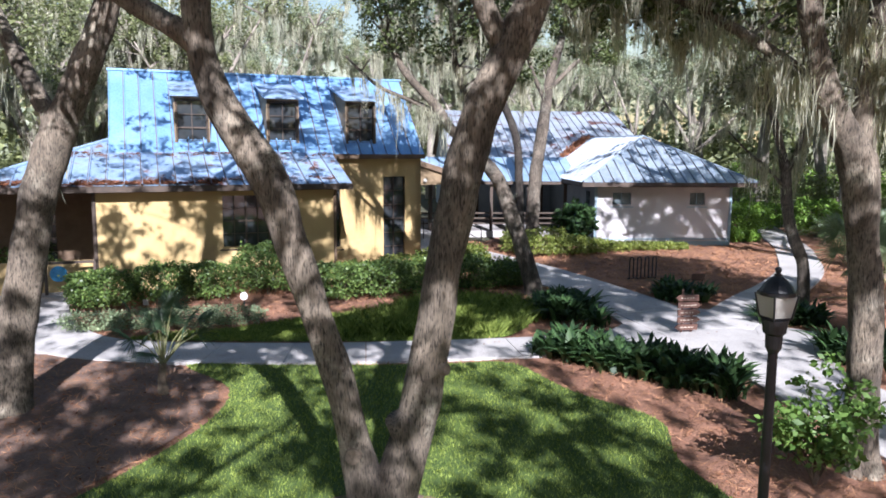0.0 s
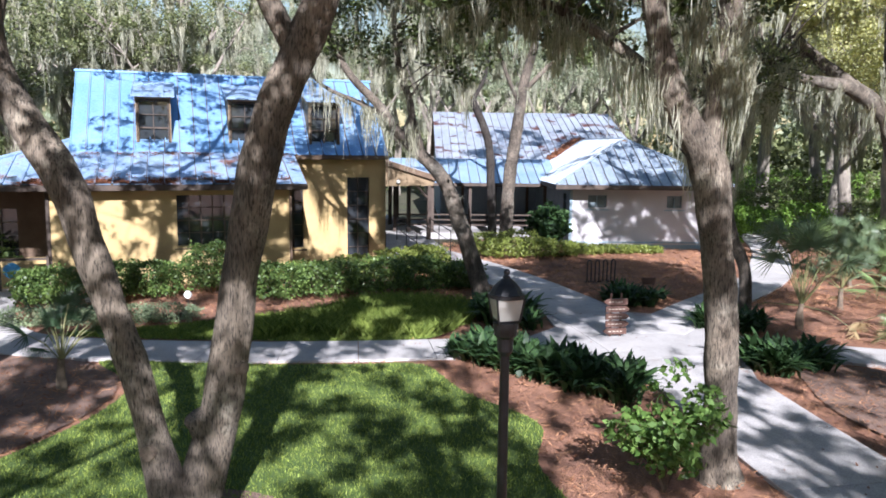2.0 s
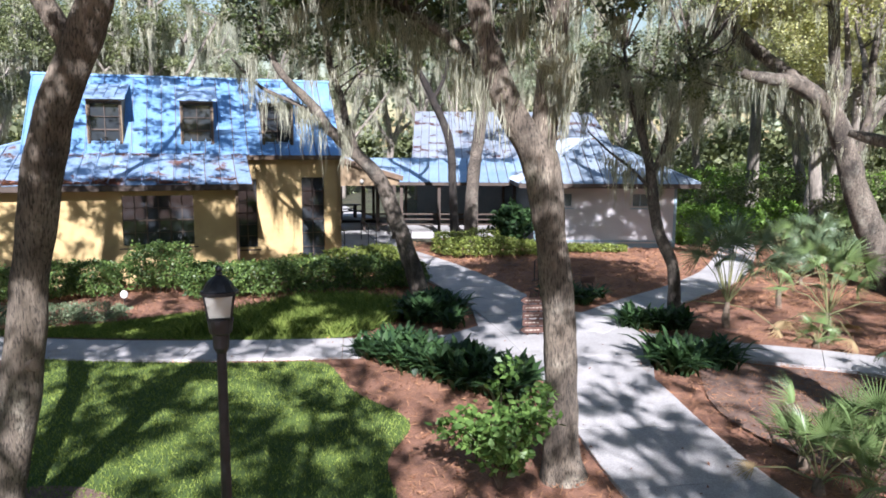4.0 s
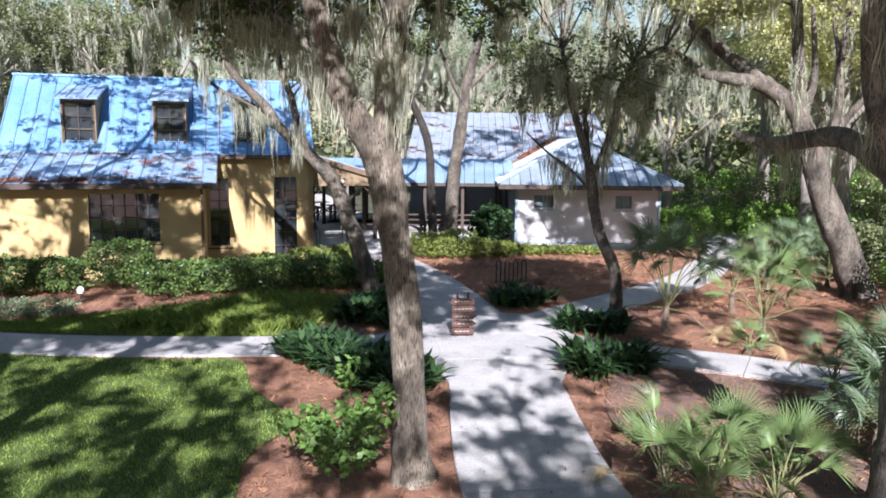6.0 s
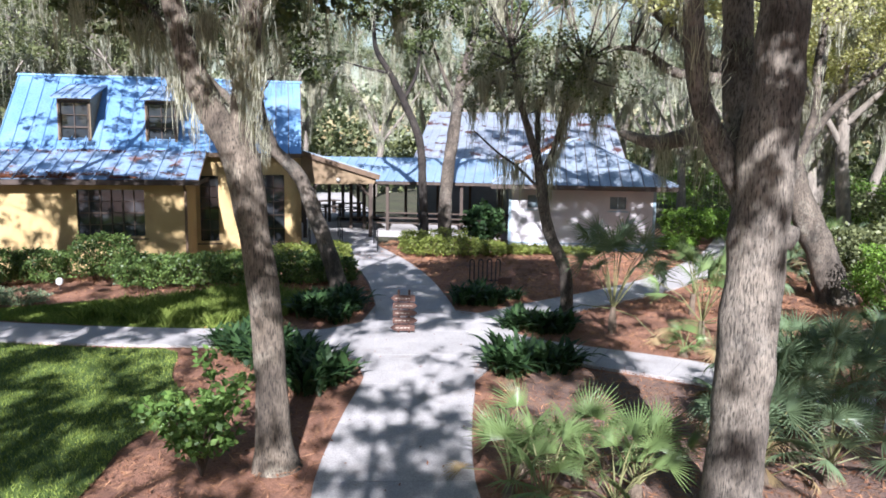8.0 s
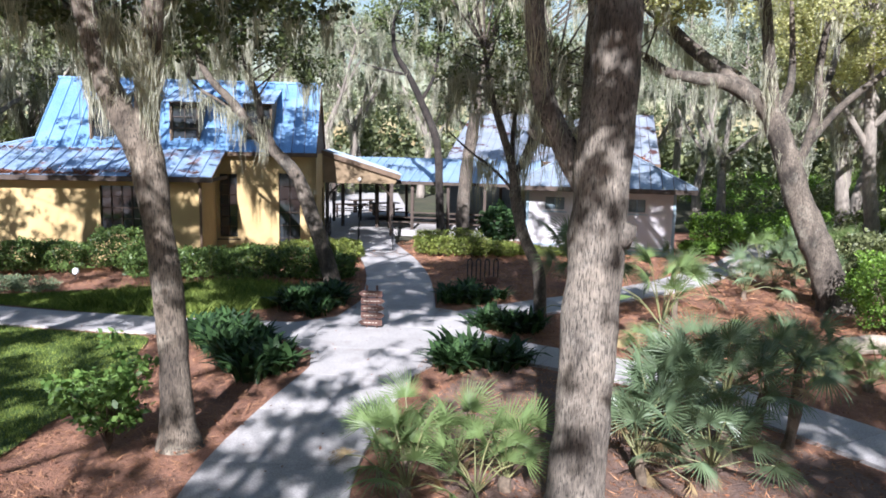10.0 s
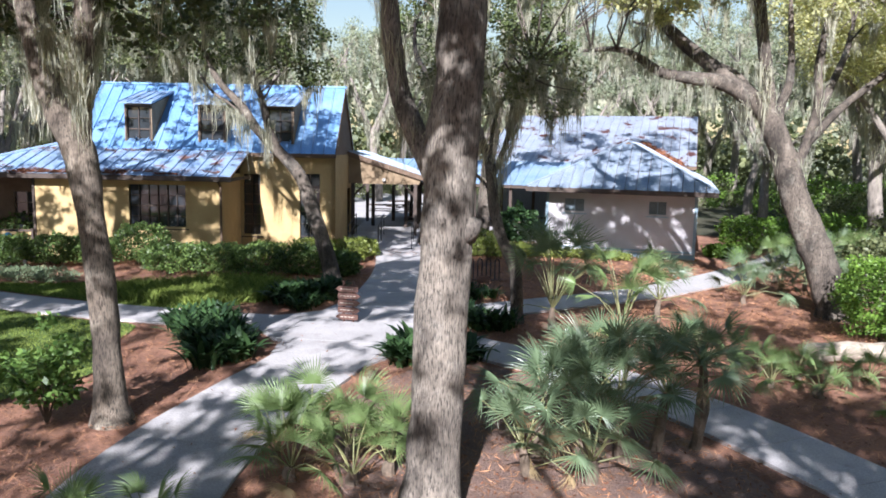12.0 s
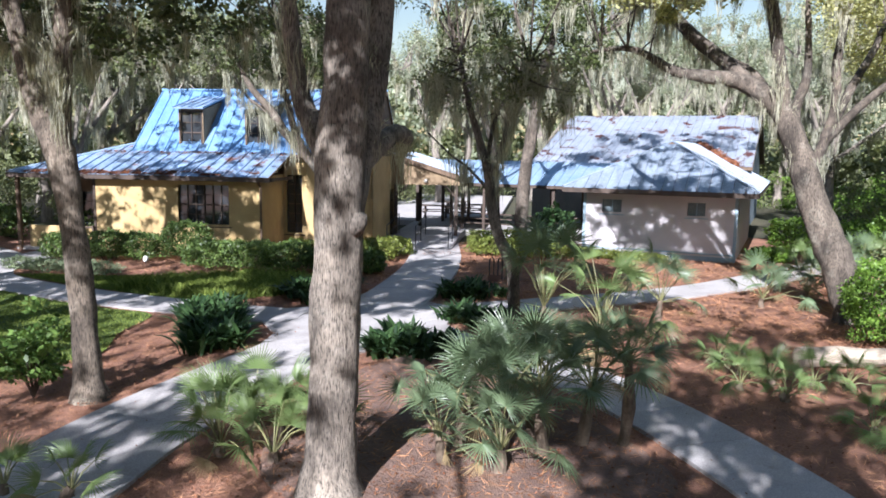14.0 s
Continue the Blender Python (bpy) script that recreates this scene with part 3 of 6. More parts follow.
def window(parent, m, w, h, cols, rows_, material=DARK_WOOD, label="", depth=0.09, name="window", sill=True, nested=True, pane=GLASS):
    """A window unit in its opening: casing, sash bars and dark panes. Local x across, z up, outer face at y = 0."""
    b = 0.07
    ob = part(name, wall(bmesh.new(), w + 2 * b, h + 2 * b, depth + 0.02, [(b, w + b, b, h + b)], Matrix.Translation((-b, -0.02, -b))), material, parent, label)
    ob.matrix_local = m
    holder, base = (ob, Matrix()) if nested else (parent, m)
    def piece(kind, dims, mat, bevel=0.0):
        o = boxed(kind, dims, mat, holder, bevel=bevel)
        o.matrix_local = base
    for i in range(1, cols):
        t = 0.03 if i % 2 else 0.05
        piece("mullion", (w * i / cols - t / 2, w * i / cols + t / 2, 0.025, depth - 0.01, 0.001, h - 0.001), material)
    for j in range(1, rows_):
        t = 0.05 if 2 * j == rows_ else 0.022
        piece("glazing_bar", (0.001, w - 0.001, 0.03, depth - 0.015, h * j / rows_ - t / 2, h * j / rows_ + t / 2), material)
    piece("pane", (0.004, w - 0.004, depth - 0.006, depth + 0.004, 0.004, h - 0.004), pane)
    if sill:
        piece("sill", (-b - 0.04, w + b + 0.04, -0.07, -0.021, -b - 0.05, -b + 0.002), material, 0.01)
    return ob


HM = Matrix.Translation((-3.76, 24.0, 0)) @ Matrix.Rotation(radians(25), 4, "Z")
PM = Matrix.Translation((5.64, 33.17, 0)) @ Matrix.Rotation(radians(7.5), 4, "Z")

# -- the yellow house with the blue metal roof --
house = thing("house", HM, "yellow stucco house with a steep blue metal roof and three dormers", "house")
part("front_wall", wall(bmesh.new(), 6.83, 3.12, 0.2, [(3.42, 5.49, 1.2, 2.73)], Matrix.Translation((-6.83, 0, 0))), STUCCO, house)
part("return_wall", wall(bmesh.new(), 2.25, 3.12, 0.2, [], pose(0, 0.2, 0, 0, 0, 90)), STUCCO, house)
part("recessed_wall", wall(bmesh.new(), 3.75, 3.9, 0.2, [(0.12, 0.78, 0.7, 3.1), (2.34, 3.14, 0.15, 3.15)], Matrix.Translation((0, 2.45, 0))), STUCCO, house)
part("gable_wall", wall(bmesh.new(), 5.3, 3.9, 0.2, [(3.6, 4.6, 0.2, 2.4)], pose(3.75, 2.45, 0, 0, 0, 90)), STUCCO, house)
part("side_wall", wall(bmesh.new(), 7.6, 3.05, 0.2, [(3.2, 4.2, 0.1, 2.3)], pose(-6.83, 7.8, 0, 0, 0, -90)), STUCCO, house)
part("back_wall", wall(bmesh.new(), 10.4, 3.9, 0.2, [], pose(3.75, 7.95, 0, 0, 0, 180)), STUCCO, house)
for u in (-6.42, 3.58):
    bm = bmesh.new()
    tri = [bm.verts.new(p) for p in ((u, 2.4, 3.85), (u, 8.0, 3.85), (u, 5.15, 6.62))]
    tri2 = [bm.verts.new((v.co.x + 0.14, v.co.y, v.co.z)) for v in tri]
    bm.faces.new(tri[::-1]), bm.faces.new(tri2)
    for k in range(3):
        bm.faces.new((tri[k], tri[(k + 1) % 3], tri2[(k + 1) % 3], tri2[k]))
    bmesh.ops.recalc_face_normals(bm, faces=bm.faces)
    part("gable", bm, BROWN_WOOD, house)
SL = Vector((0, 2.9, 2.75))
metal_roof("upper_roof", house, (-6.5, 2.2, 3.95), (1, 0, 0), SL, 10.3, lambda s: 0, lambda s: SL.length, 0.46, ROOF_BLUE, "steep blue standing-seam roof")
metal_roof("rear_roof", house, (3.8, 8.0, 3.95), (-1, 0, 0), (0, -2.9, 2.75), 10.3, lambda s: 0, lambda s: SL.length, 0.92, ROOF_BLUE)
boxed("ridge_cap", (-6.55, 3.85, 5.02, 5.18, 6.69, 6.76), ROOF_BLUE, house)
K = 0.337
FL = math.hypot(1, K)
metal_roof("lower_roof", house, (-10.25, -0.45, 3.08), (1, 0, 0), (0, 1, K), 10.7, lambda s: 0, lambda s: min(s, 3.8) * FL if s < 3.75 else 2.72 * FL, 0.46, ROOF_WORN, "weathered lower roof with rust-brown litter along the eave")
metal_roof("side_roof", house, (-10.25, 8.6, 3.08), (0, -1, 0), (1, 0, K), 9.05, lambda s: 0, lambda s: 3.75 * FL if s < 5.3 else max(0.0, (9.05 - s)) * FL, 0.46, ROOF_WORN)
bm = bmesh.new()
tube(bm, [(-10.27, -0.47, 3.12), (-6.5, 3.3, 3.12 + 3.76 * K)], [0.05, 0.05], 6)
part("hip_cap", bm, ROOF_WORN, house)
for d in ((-10.3, 0.46, -0.47, -0.43, 2.9, 3.06), (0.42, 0.46, -0.43, 2.3, 2.92, 3.05)):
    boxed("fascia", d, DARK_WOOD, house)
boxed("soffit", (-10.2, 0.4, -0.42, 0.0, 2.98, 3.0), BROWN_WOOD, house)
boxed("porch_ceiling", (-10.2, -6.85, 0.0, 8.4, 2.96, 2.99), BROWN_WOOD, house)
boxed("upper_fascia", (0.47, 3.82, 2.16, 2.2, 3.78, 3.93), BROWN_WOOD, house)
# windows and doors
w1 = window(house, pose(-3.41, 0.06, 1.2), 2.07, 1.53, 6, 4, DARK_WOOD, "wide dark-framed window in three units")
window(house, pose(0.12, 2.5, 0.7), 0.66, 2.4, 2, 6, DARK_WOOD, "tall narrow dark window")
dr = window(house, pose(2.34, 2.5, 0.15), 0.8, 3.0, 2, 6, DARK_WOOD, "tall dark glazed door", name="door", sill=False)
window(house, pose(3.7, 6.05, 0.2, 0, 0, 90), 1.0, 2.2, 2, 4, DARK_WOOD, "dark glazed side door", name="door", sill=False)
window(house, pose(-6.78, 4.6, 0.1, 0, 0, -90), 1.0, 2.2, 2, 4, DARK_WOOD, "dark porch door", name="door", sill=False)
# dormers
for u in (-4.46, -1.57, 1.12):
    bm = bmesh.new()
    wall(bm, 1.08, 1.94, 0.1, [(0.1, 0.98, 0.12, 1.82)], Matrix.Translation((-0.1, 0, 0)))
    for x in (-0.1, 0.9):
        v0 = [bm.verts.new((x, y, z)) for y, z in ((0.1, 0.0), (0.1, 1.94), (2.2, 2.42), (2.2, 1.8))]
        v1 = [bm.verts.new((x + 0.08, v.co.y, v.co.z)) for v in v0]
        bm.faces.new(v0), bm.faces.new(v1[::-1])
        for k in range(4):
            bm.faces.new((v0[k], v0[(k + 1) % 4], v1[(k + 1) % 4], v1[k]))
    bmesh.ops.recalc_face_normals(bm, faces=bm.faces)
    dm = part("dormer", bm, TAN_BOARD, house, "shed dormer with pale cheeks")
    dm.matrix_local = pose(u, 2.55, 3.8)
    window(dm, pose(0, 0.02, 0.12), 0.88, 1.7, 2, 4, DARK_WOOD, nested=False)
    bm = bmesh.new()
    prof = [(-0.22, 0.0)]
    for k in range(5):
        x0 = -0.22 + 0.325 * k
        prof += [(x0, 0.07), (x0 + 0.025, 0.07), (x0 + 0.025, 0.03)]
    prof += [(1.105, 0.0)]
    f0 = bm.faces.new([bm.verts.new((x, -0.03, z)) for x, z in prof])
    ex = bmesh.ops.extrude_face_region(bm, geom=[f0])
    bmesh.ops.translate(bm, vec=(0, 2.5, 0), verts=[g for g in ex["geom"] if isinstance(g, bmesh.types.BMVert)])
    bmesh.ops.recalc_face_normals(bm, faces=bm.faces)
    rf = part("dormer_roof", bm, ROOF_WORN, dm)
    rf.matrix_local = pose(0, -0.25, 1.95, math.degrees(math.atan(0.25)))
# porch at the far corner
for u, v in ((-10.0, -0.2), (-10.0, 3.0), (-10.0, 6.0)):
    boxed("porch_post", (u - 0.07, u + 0.07, v - 0.07, v + 0.07, 0, 2.97), BROWN_WOOD, house)
boxed("corner_board", (-6.93, -6.833, -0.04, 0.1, 0, 3.0), DARK_WOOD, house)
boxed("porch_low_wall", (-9.93, -6.95, 0.25, 0.4, 0.0, 0.95), STUCCO, house)
part("porch_back_wall", wall(bmesh.new(), 3.2, 2.95, 0.12, [(1.0, 1.95, 0.1, 2.2)], Matrix.Translation((-10.05, 2.5, 0))), BROWN_WOOD, house)
window(house, pose(-9.05, 2.53, 0.1), 0.95, 2.1, 2, 5, PALE_POST, "pale-framed glazed porch door", name="door", sill=False)
boxed("porch_floor", (-10.2, -6.84, -0.2, 8.4, 0.0, 0.08), CONCRETE, house)
bm = bmesh.new()
tube(bm, [(-0.03, -0.09, 0.05), (-0.03, -0.09, 2.7), (-0.05, -0.36, 2.92)], [0.045] * 3, 8)
part("downpipe", bm, BROWN_WOOD, house)
# dry litter caught on the lower roof
rr = np.random.default_rng(3)
n = 11000
su = rr.uniform(-9.6, 0.3, n)
sv = -0.43 + np.abs(rr.normal(size=n)) * 0.22
top_band = rr.random(n) < 0.22
sv[top_band] = 2.15 - np.abs(rr.normal(size=top_band.sum())) * 0.2
clump = np.array([noise.noise(Vector((a * 0.9, b * 2, 7))) for a, b in zip(su, sv)])
ok = (clump > -0.02) & (sv < su + 9.7)
su, sv = su[ok], sv[ok]
pts = np.stack([su, sv, 3.08 + (sv + 0.45) * K + 0.035 + rr.uniform(0, 0.02, len(su))], 1)
q = leaf_quads(rr, pts, 0.085)
q[:, :, 2] = pts[:, None, 2] + (q[:, :, 2] - pts[:, None, 2]) * 0.25
quads("roof_litter", q, DEAD_LEAF, house, "dry leaves lying along the eave")

# -- covered entrance beside the house --
entrance = thing("covered_entrance", HM, "open covered entrance with tan gable boards and dark posts", "porch")
PK = (3.98 - 2.95) / 3.4
metal_roof("lean_to_roof", entrance, (7.15, 6.3, 2.98), (0, 1, 0), (-1, 0, PK), 7.0, lambda s: 0, lambda s: 3.42 * math.hypot(1, PK), 0.46, ROOF_GREY, "low metal lean-to roof")
bm = bmesh.new()
v0 = [bm.verts.new((u, 6.4, z)) for u, z in ((3.76, 2.62), (6.9, 2.62), (7.05, 2.92), (3.76, 3.9))]
v1 = [bm.verts.new((v.co.x, 6.5, v.co.z)) for v in v0]
bm.faces.new(v0), bm.faces.new(v1[::-1])
for k in range(4):
    bm.faces.new((v0[k], v0[(k + 1) % 4], v1[(k + 1) % 4], v1[k]))
bmesh.ops.recalc_face_normals(bm, faces=bm.faces)
part("gable_board", bm, TAN_BOARD, entrance)
bm = box(bmesh.new(), 0, 3.6, -0.03, 0.0, -0.16, 0.05)
rk = part("rake_board", bm, BROWN_WOOD, entrance)
rk.matrix_local = pose(3.7, 6.3, 4.0) @ Matrix.Rotation(math.atan(PK), 4, "Y")
for u, v in ((3.95, 6.45), (6.75, 6.45), (6.75, 9.4), (6.75, 12.6), (3.95, 12.6), (5.3, 13.0)):
    boxed("post", (u - 0.08, u + 0.08, v - 0.08, v + 0.08, 0, 2.64 if v < 7 else 2.95), DARK_WOOD, entrance)
boxed("eave_beam", (6.66, 6.84, 6.5, 13.2, 2.66, 2.86), DARK_WOOD, entrance)
for u0, u1 in ((3.95, 4.5), (6.75, 6.2)):
    bm = tube(bmesh.new(), [(u0, 6.45, 2.05), (u1, 6.45, 2.62)], [0.05, 0.05], 6)
    part("brace", bm, DARK_WOOD, entrance)
bm = bmesh.new()
v0 = [bm.verts.new(p) for p in ((3.8, 3.6, 0.05), (6.9, 3.6, 0.05), (6.9, 6.6, 0.34), (3.8, 6.6, 0.34), (6.9, 13.4, 0.34), (3.8, 13.4, 0.34))]
bm.faces.new((v0[0], v0[1], v0[2], v0[3])), bm.faces.new((v0[3], v0[2], v0[4], v0[5]))
ex = bmesh.ops.extrude_face_region(bm, geom=bm.faces[:])
bmesh.ops.translate(bm, vec=(0, 0, -0.4), verts=[g for g in ex["geom"] if isinstance(g, bmesh.types.BMVert)])
bmesh.ops.recalc_face_normals(bm, faces=bm.faces)
part("ramp", bm, CONCRETE, entrance, "grey concrete ramp and floor")


def handrail(parent, pts, height=0.92):
    """A bent pipe rail on posts, ends turned down."""
    pts = [Vector(p) for p in pts]
    ob = part("handrail", tube(bmesh.new(), [pts[0] + Vector((0, 0, 0.45))] + [p + Vector((0, 0, height)) for p in pts] + [pts[-1] + Vector((0, 0, 0.45))], [0.022] * (len(pts) + 2), 7), BLACK_METAL, parent)
    part("lower_rail", tube(bmesh.new(), [p + Vector((0, 0, 0.5)) for p in pts], [0.016] * len(pts), 6), BLACK_METAL, ob)
    for p in pts:
        part("rail_post", tube(bmesh.new(), [p, p + Vector((0, 0, height))], [0.02, 0.02], 7), BLACK_METAL, ob)


for u in (4.1, 5.35, 6.75):
    handrail(entrance, [(u, 3.7, 0.06), (u, 5.1, 0.2), (u, 6.5, 0.34)])
# small round globe of frosted glass on the gable board
bm = bmesh.new()
bmesh.ops.create_uvsphere(bm, u_segments=12, v_segments=8, radius=0.09)
globe_part = part("glass_globe", bm, CLEAR, entrance, "round glass globe on the gable board", smooth=True)
globe_part.matrix_local = pose(5.35, 6.31, 2.8)

# -- low connecting roof and the white building --
link = thing("covered_walkway", PM, "low blue metal roofed walkway with dark posts and rails", "walkway")
CK = 1.05 / 3.0
metal_roof("walkway_roof", link, (-9.6, 3.0, 2.63), (1, 0, 0), (0, 1, CK), 9.7, lambda s: 0, lambda s: 3.0 * math.hypot(1, CK), 0.46, ROOF_PALE, "low blue metal roof")
metal_roof("walkway_roof_rear", link, (0.1, 9.0, 2.63), (-1, 0, 0), (0, -1, CK), 9.7, lambda s: 0, lambda s: 3.0 * math.hypot(1, CK), 0.92, ROOF_PALE)
boxed("fascia", (-9.6, 0.1, 2.96, 3.0, 2.48, 2.62), DARK_WOOD, link)
for k in range(6):
    u = -9.3 + 1.75 * k
    boxed("post", (u - 0.07, u + 0.07, 3.15, 3.29, 0, 2.6), DARK_WOOD, link)
    boxed("post", (u - 0.07, u + 0.07, 8.7, 8.84, 0, 2.6), DARK_WOOD, link)
boxed("deck", (-9.6, 0.0, 3.05, 8.95, 0.0, 0.3), CONCRETE, link)
for z in (0.62, 0.86, 1.1):
    boxed("rail", (-7.6, 0.0, 3.18, 3.23, z, z + 0.07), DARK_WOOD, link)
# back wall, with a stretch added leftwards to darken the walkway
boxed("rear_dark_screen", (-5.2, -0.05, 8.86, 8.98, 0.3, 2.6), GREY_BLUE, link)

shed = thing("white_building", PM, "white walled building with blue trim and a hipped metal roof", "building")
part("front_wall", wall(bmesh.new(), 5.98, 2.72, 0.18, [(0.75, 1.55, 1.78, 2.3), (4.15, 4.82, 1.78, 2.3)]), WHITE_WALL, shed)
# left face: its shade is put into the grey-blue colour
part("left_wall", wall(bmesh.new(), 10.0, 2.72, 0.18, [(8.6, 9.3, 1.6, 2.3)], pose(0, 10.18, 0, 0, 0, -90)), GREY_BLUE, shed)
part("right_wall", wall(bmesh.new(), 10.0, 2.72, 0.18, [(1.0, 1.7, 1.6, 2.3)], pose(5.98, 0.18, 0, 0, 0, 90)), WHITE_WALL, shed)
for x in (0.75, 4.15):
    window(shed, pose(x, 0.05, 1.78), 0.8 if x < 1 else 0.67, 0.52, 2, 1, BLUE_TRIM, pane=TEAL_PANE)
window(shed, pose(0.05, 1.58, 1.6, 0, 0, -90), 0.7, 0.7, 2, 2, BLUE_TRIM)
window(shed, pose(5.93, 1.18, 1.6, 0, 0, 90), 0.7, 0.7, 2, 2, BLUE_TRIM)
boxed("skirt_board", (-0.03, 6.01, -0.035, -0.003, 0.0, 0.2), BLUE_TRIM, shed)
boxed("skirt_rail", (-0.03, 6.01, -0.045, -0.003, 0.27, 0.33), BLUE_TRIM, shed)
for x in (-0.04, 5.9):
    boxed("corner_board", (x, x + 0.12, -0.04, 0.1, 0.0, 2.66), BLUE_TRIM, shed)
boxed("plinth", (3.0, 3.6, -0.3, -0.05, 0, 0.16), WHITE_PLASTIC, shed)
HK = (4.72 - 2.78) / 3.74
HL = math.hypot(1, HK)
metal_roof("front_hip", shed, (-0.75, -0.75, 2.78), (1, 0, 0), (0, 1, HK), 7.48, lambda s: 0, lambda s: min(s, 7.48 - s) * HL, 0.44, ROOF_GREY, "front slope of the hipped grey metal roof")
metal_roof("left_hip", shed, (-0.75, 13.0, 2.78), (0, -1, 0), (1, 0, HK), 13.75, lambda s: 0, lambda s: min(13.75 - s, 3.74) * HL, 0.44, ROOF_STREAK)
metal_roof("right_hip", shed, (6.73, -0.75, 2.78), (0, 1, 0), (-1, 0, HK), 13.75, lambda s: 0, lambda s: min(s, 3.74) * HL, 0.44, ROOF_STREAK)
for a in ((-0.75, -0.75), (6.73, -0.75)):
    part("hip_cap", tube(bmesh.new(), [(*a, 2.82), (2.99, 2.99, 4.75)], [0.05, 0.05], 6), ROOF_GREY, shed)
part("ridge_cap", tube(bmesh.new(), [(2.99, 2.95, 4.75), (2.99, 12.8, 4.75)], [0.05, 0.05], 6), ROOF_GREY, shed)
for d in ((-0.77, 6.75, -0.78, -0.74, 2.58, 2.77), (-0.78, -0.74, -0.74, 10.0, 2.58, 2.77), (6.72, 6.76, -0.74, 10.0, 2.58, 2.77)):
    boxed("fascia", d, DARK_WOOD, shed)
boxed("soffit", (-0.73, 6.71, -0.73, 0.0, 2.66, 2.69), DARK_WOOD, shed)
boxed("soffit", (5.99, 6.71, 0.001, 10.0, 2.66, 2.69), DARK_WOOD, shed)
boxed("soffit", (-0.73, -0.001, 0.001, 10.0, 2.66, 2.69), DARK_WOOD, shed)

hall = thing("main_hall", PM, "long hall behind with a rust-streaked grey metal roof", "building")
MK = (6.5 - 3.6) / 8.3
metal_roof("front_roof", hall, (-5.5, 9.5, 3.6), (1, 0, 0), (0, 1, MK), 11.5, lambda s: 0, lambda s: 8.3 * math.hypot(1, MK), 0.46, ROOF_RUST, "grey metal roof with rust patches")
metal_roof("rear_roof", hall, (6.0, 26.1, 3.6), (-1, 0, 0), (0, -1, MK), 11.5, lambda s: 0, lambda s: 8.3 * math.hypot(1, MK), 1.0, ROOF_RUST)
boxed("front_wall", (-5.0, 5.5, 10.2, 10.4, 0, 3.7), GREY_BLUE, hall)
boxed("rear_wall", (-5.0, 5.5, 25.2, 25.4, 0, 3.7), GREY_BLUE, hall)
for u in (-5.2, 5.5):
    bm = bmesh.new()
    v0 = [bm.verts.new(p) for p in ((u, 10.2, 0), (u, 25.4, 0), (u, 25.4, 3.75), (u, 17.8, 6.4), (u, 10.2, 3.75))]
    v1 = [bm.verts.new((u + 0.2, v.co.y, v.co.z)) for v in v0]
    bm.faces.new(v0), bm.faces.new(v1[::-1])
    for k in range(5):
        bm.faces.new((v0[k], v0[(k + 1) % 5], v1[(k + 1) % 5], v1[k]))
    bmesh.ops.recalc_face_normals(bm, faces=bm.faces)
    part("end_wall", bm, GREY_BLUE, hall)
boxed("fascia", (-5.5, 6.0, 9.46, 9.5, 3.42, 3.59), BROWN_WOOD, hall)
# litter in the valleys where the two roofs meet
vr = np.random.default_rng(9)
vq = []
for side in (1, -1):
    t = vr.random(2600)
    cu = 2.99 - side * (2.16 * (1 - t)) + vr.normal(size=2600) * 0.16
    cv = 9.5 + 3.2 * t + vr.normal(size=2600) * 0.12
    z = np.maximum(3.6 + (cv - 9.5) * MK, 2.78 + (np.minimum(cu + 0.75, 6.73 - cu)) * HK) + 0.05
    vq.append(leaf_quads(vr, np.stack([cu, cv, z], 1), 0.13))
quads("valley_litter", np.concatenate(vq), DEAD_LEAF, hall, "red-brown leaf litter along the roof valleys")
patio = tagged(boxed("patio", (0.0, 8.2, 13.6, 38, 0.0, 0.3), CONCRETE), "sunlit pale concrete patio behind the entrance", "patio", kind="structure")
patio.matrix_world = HM



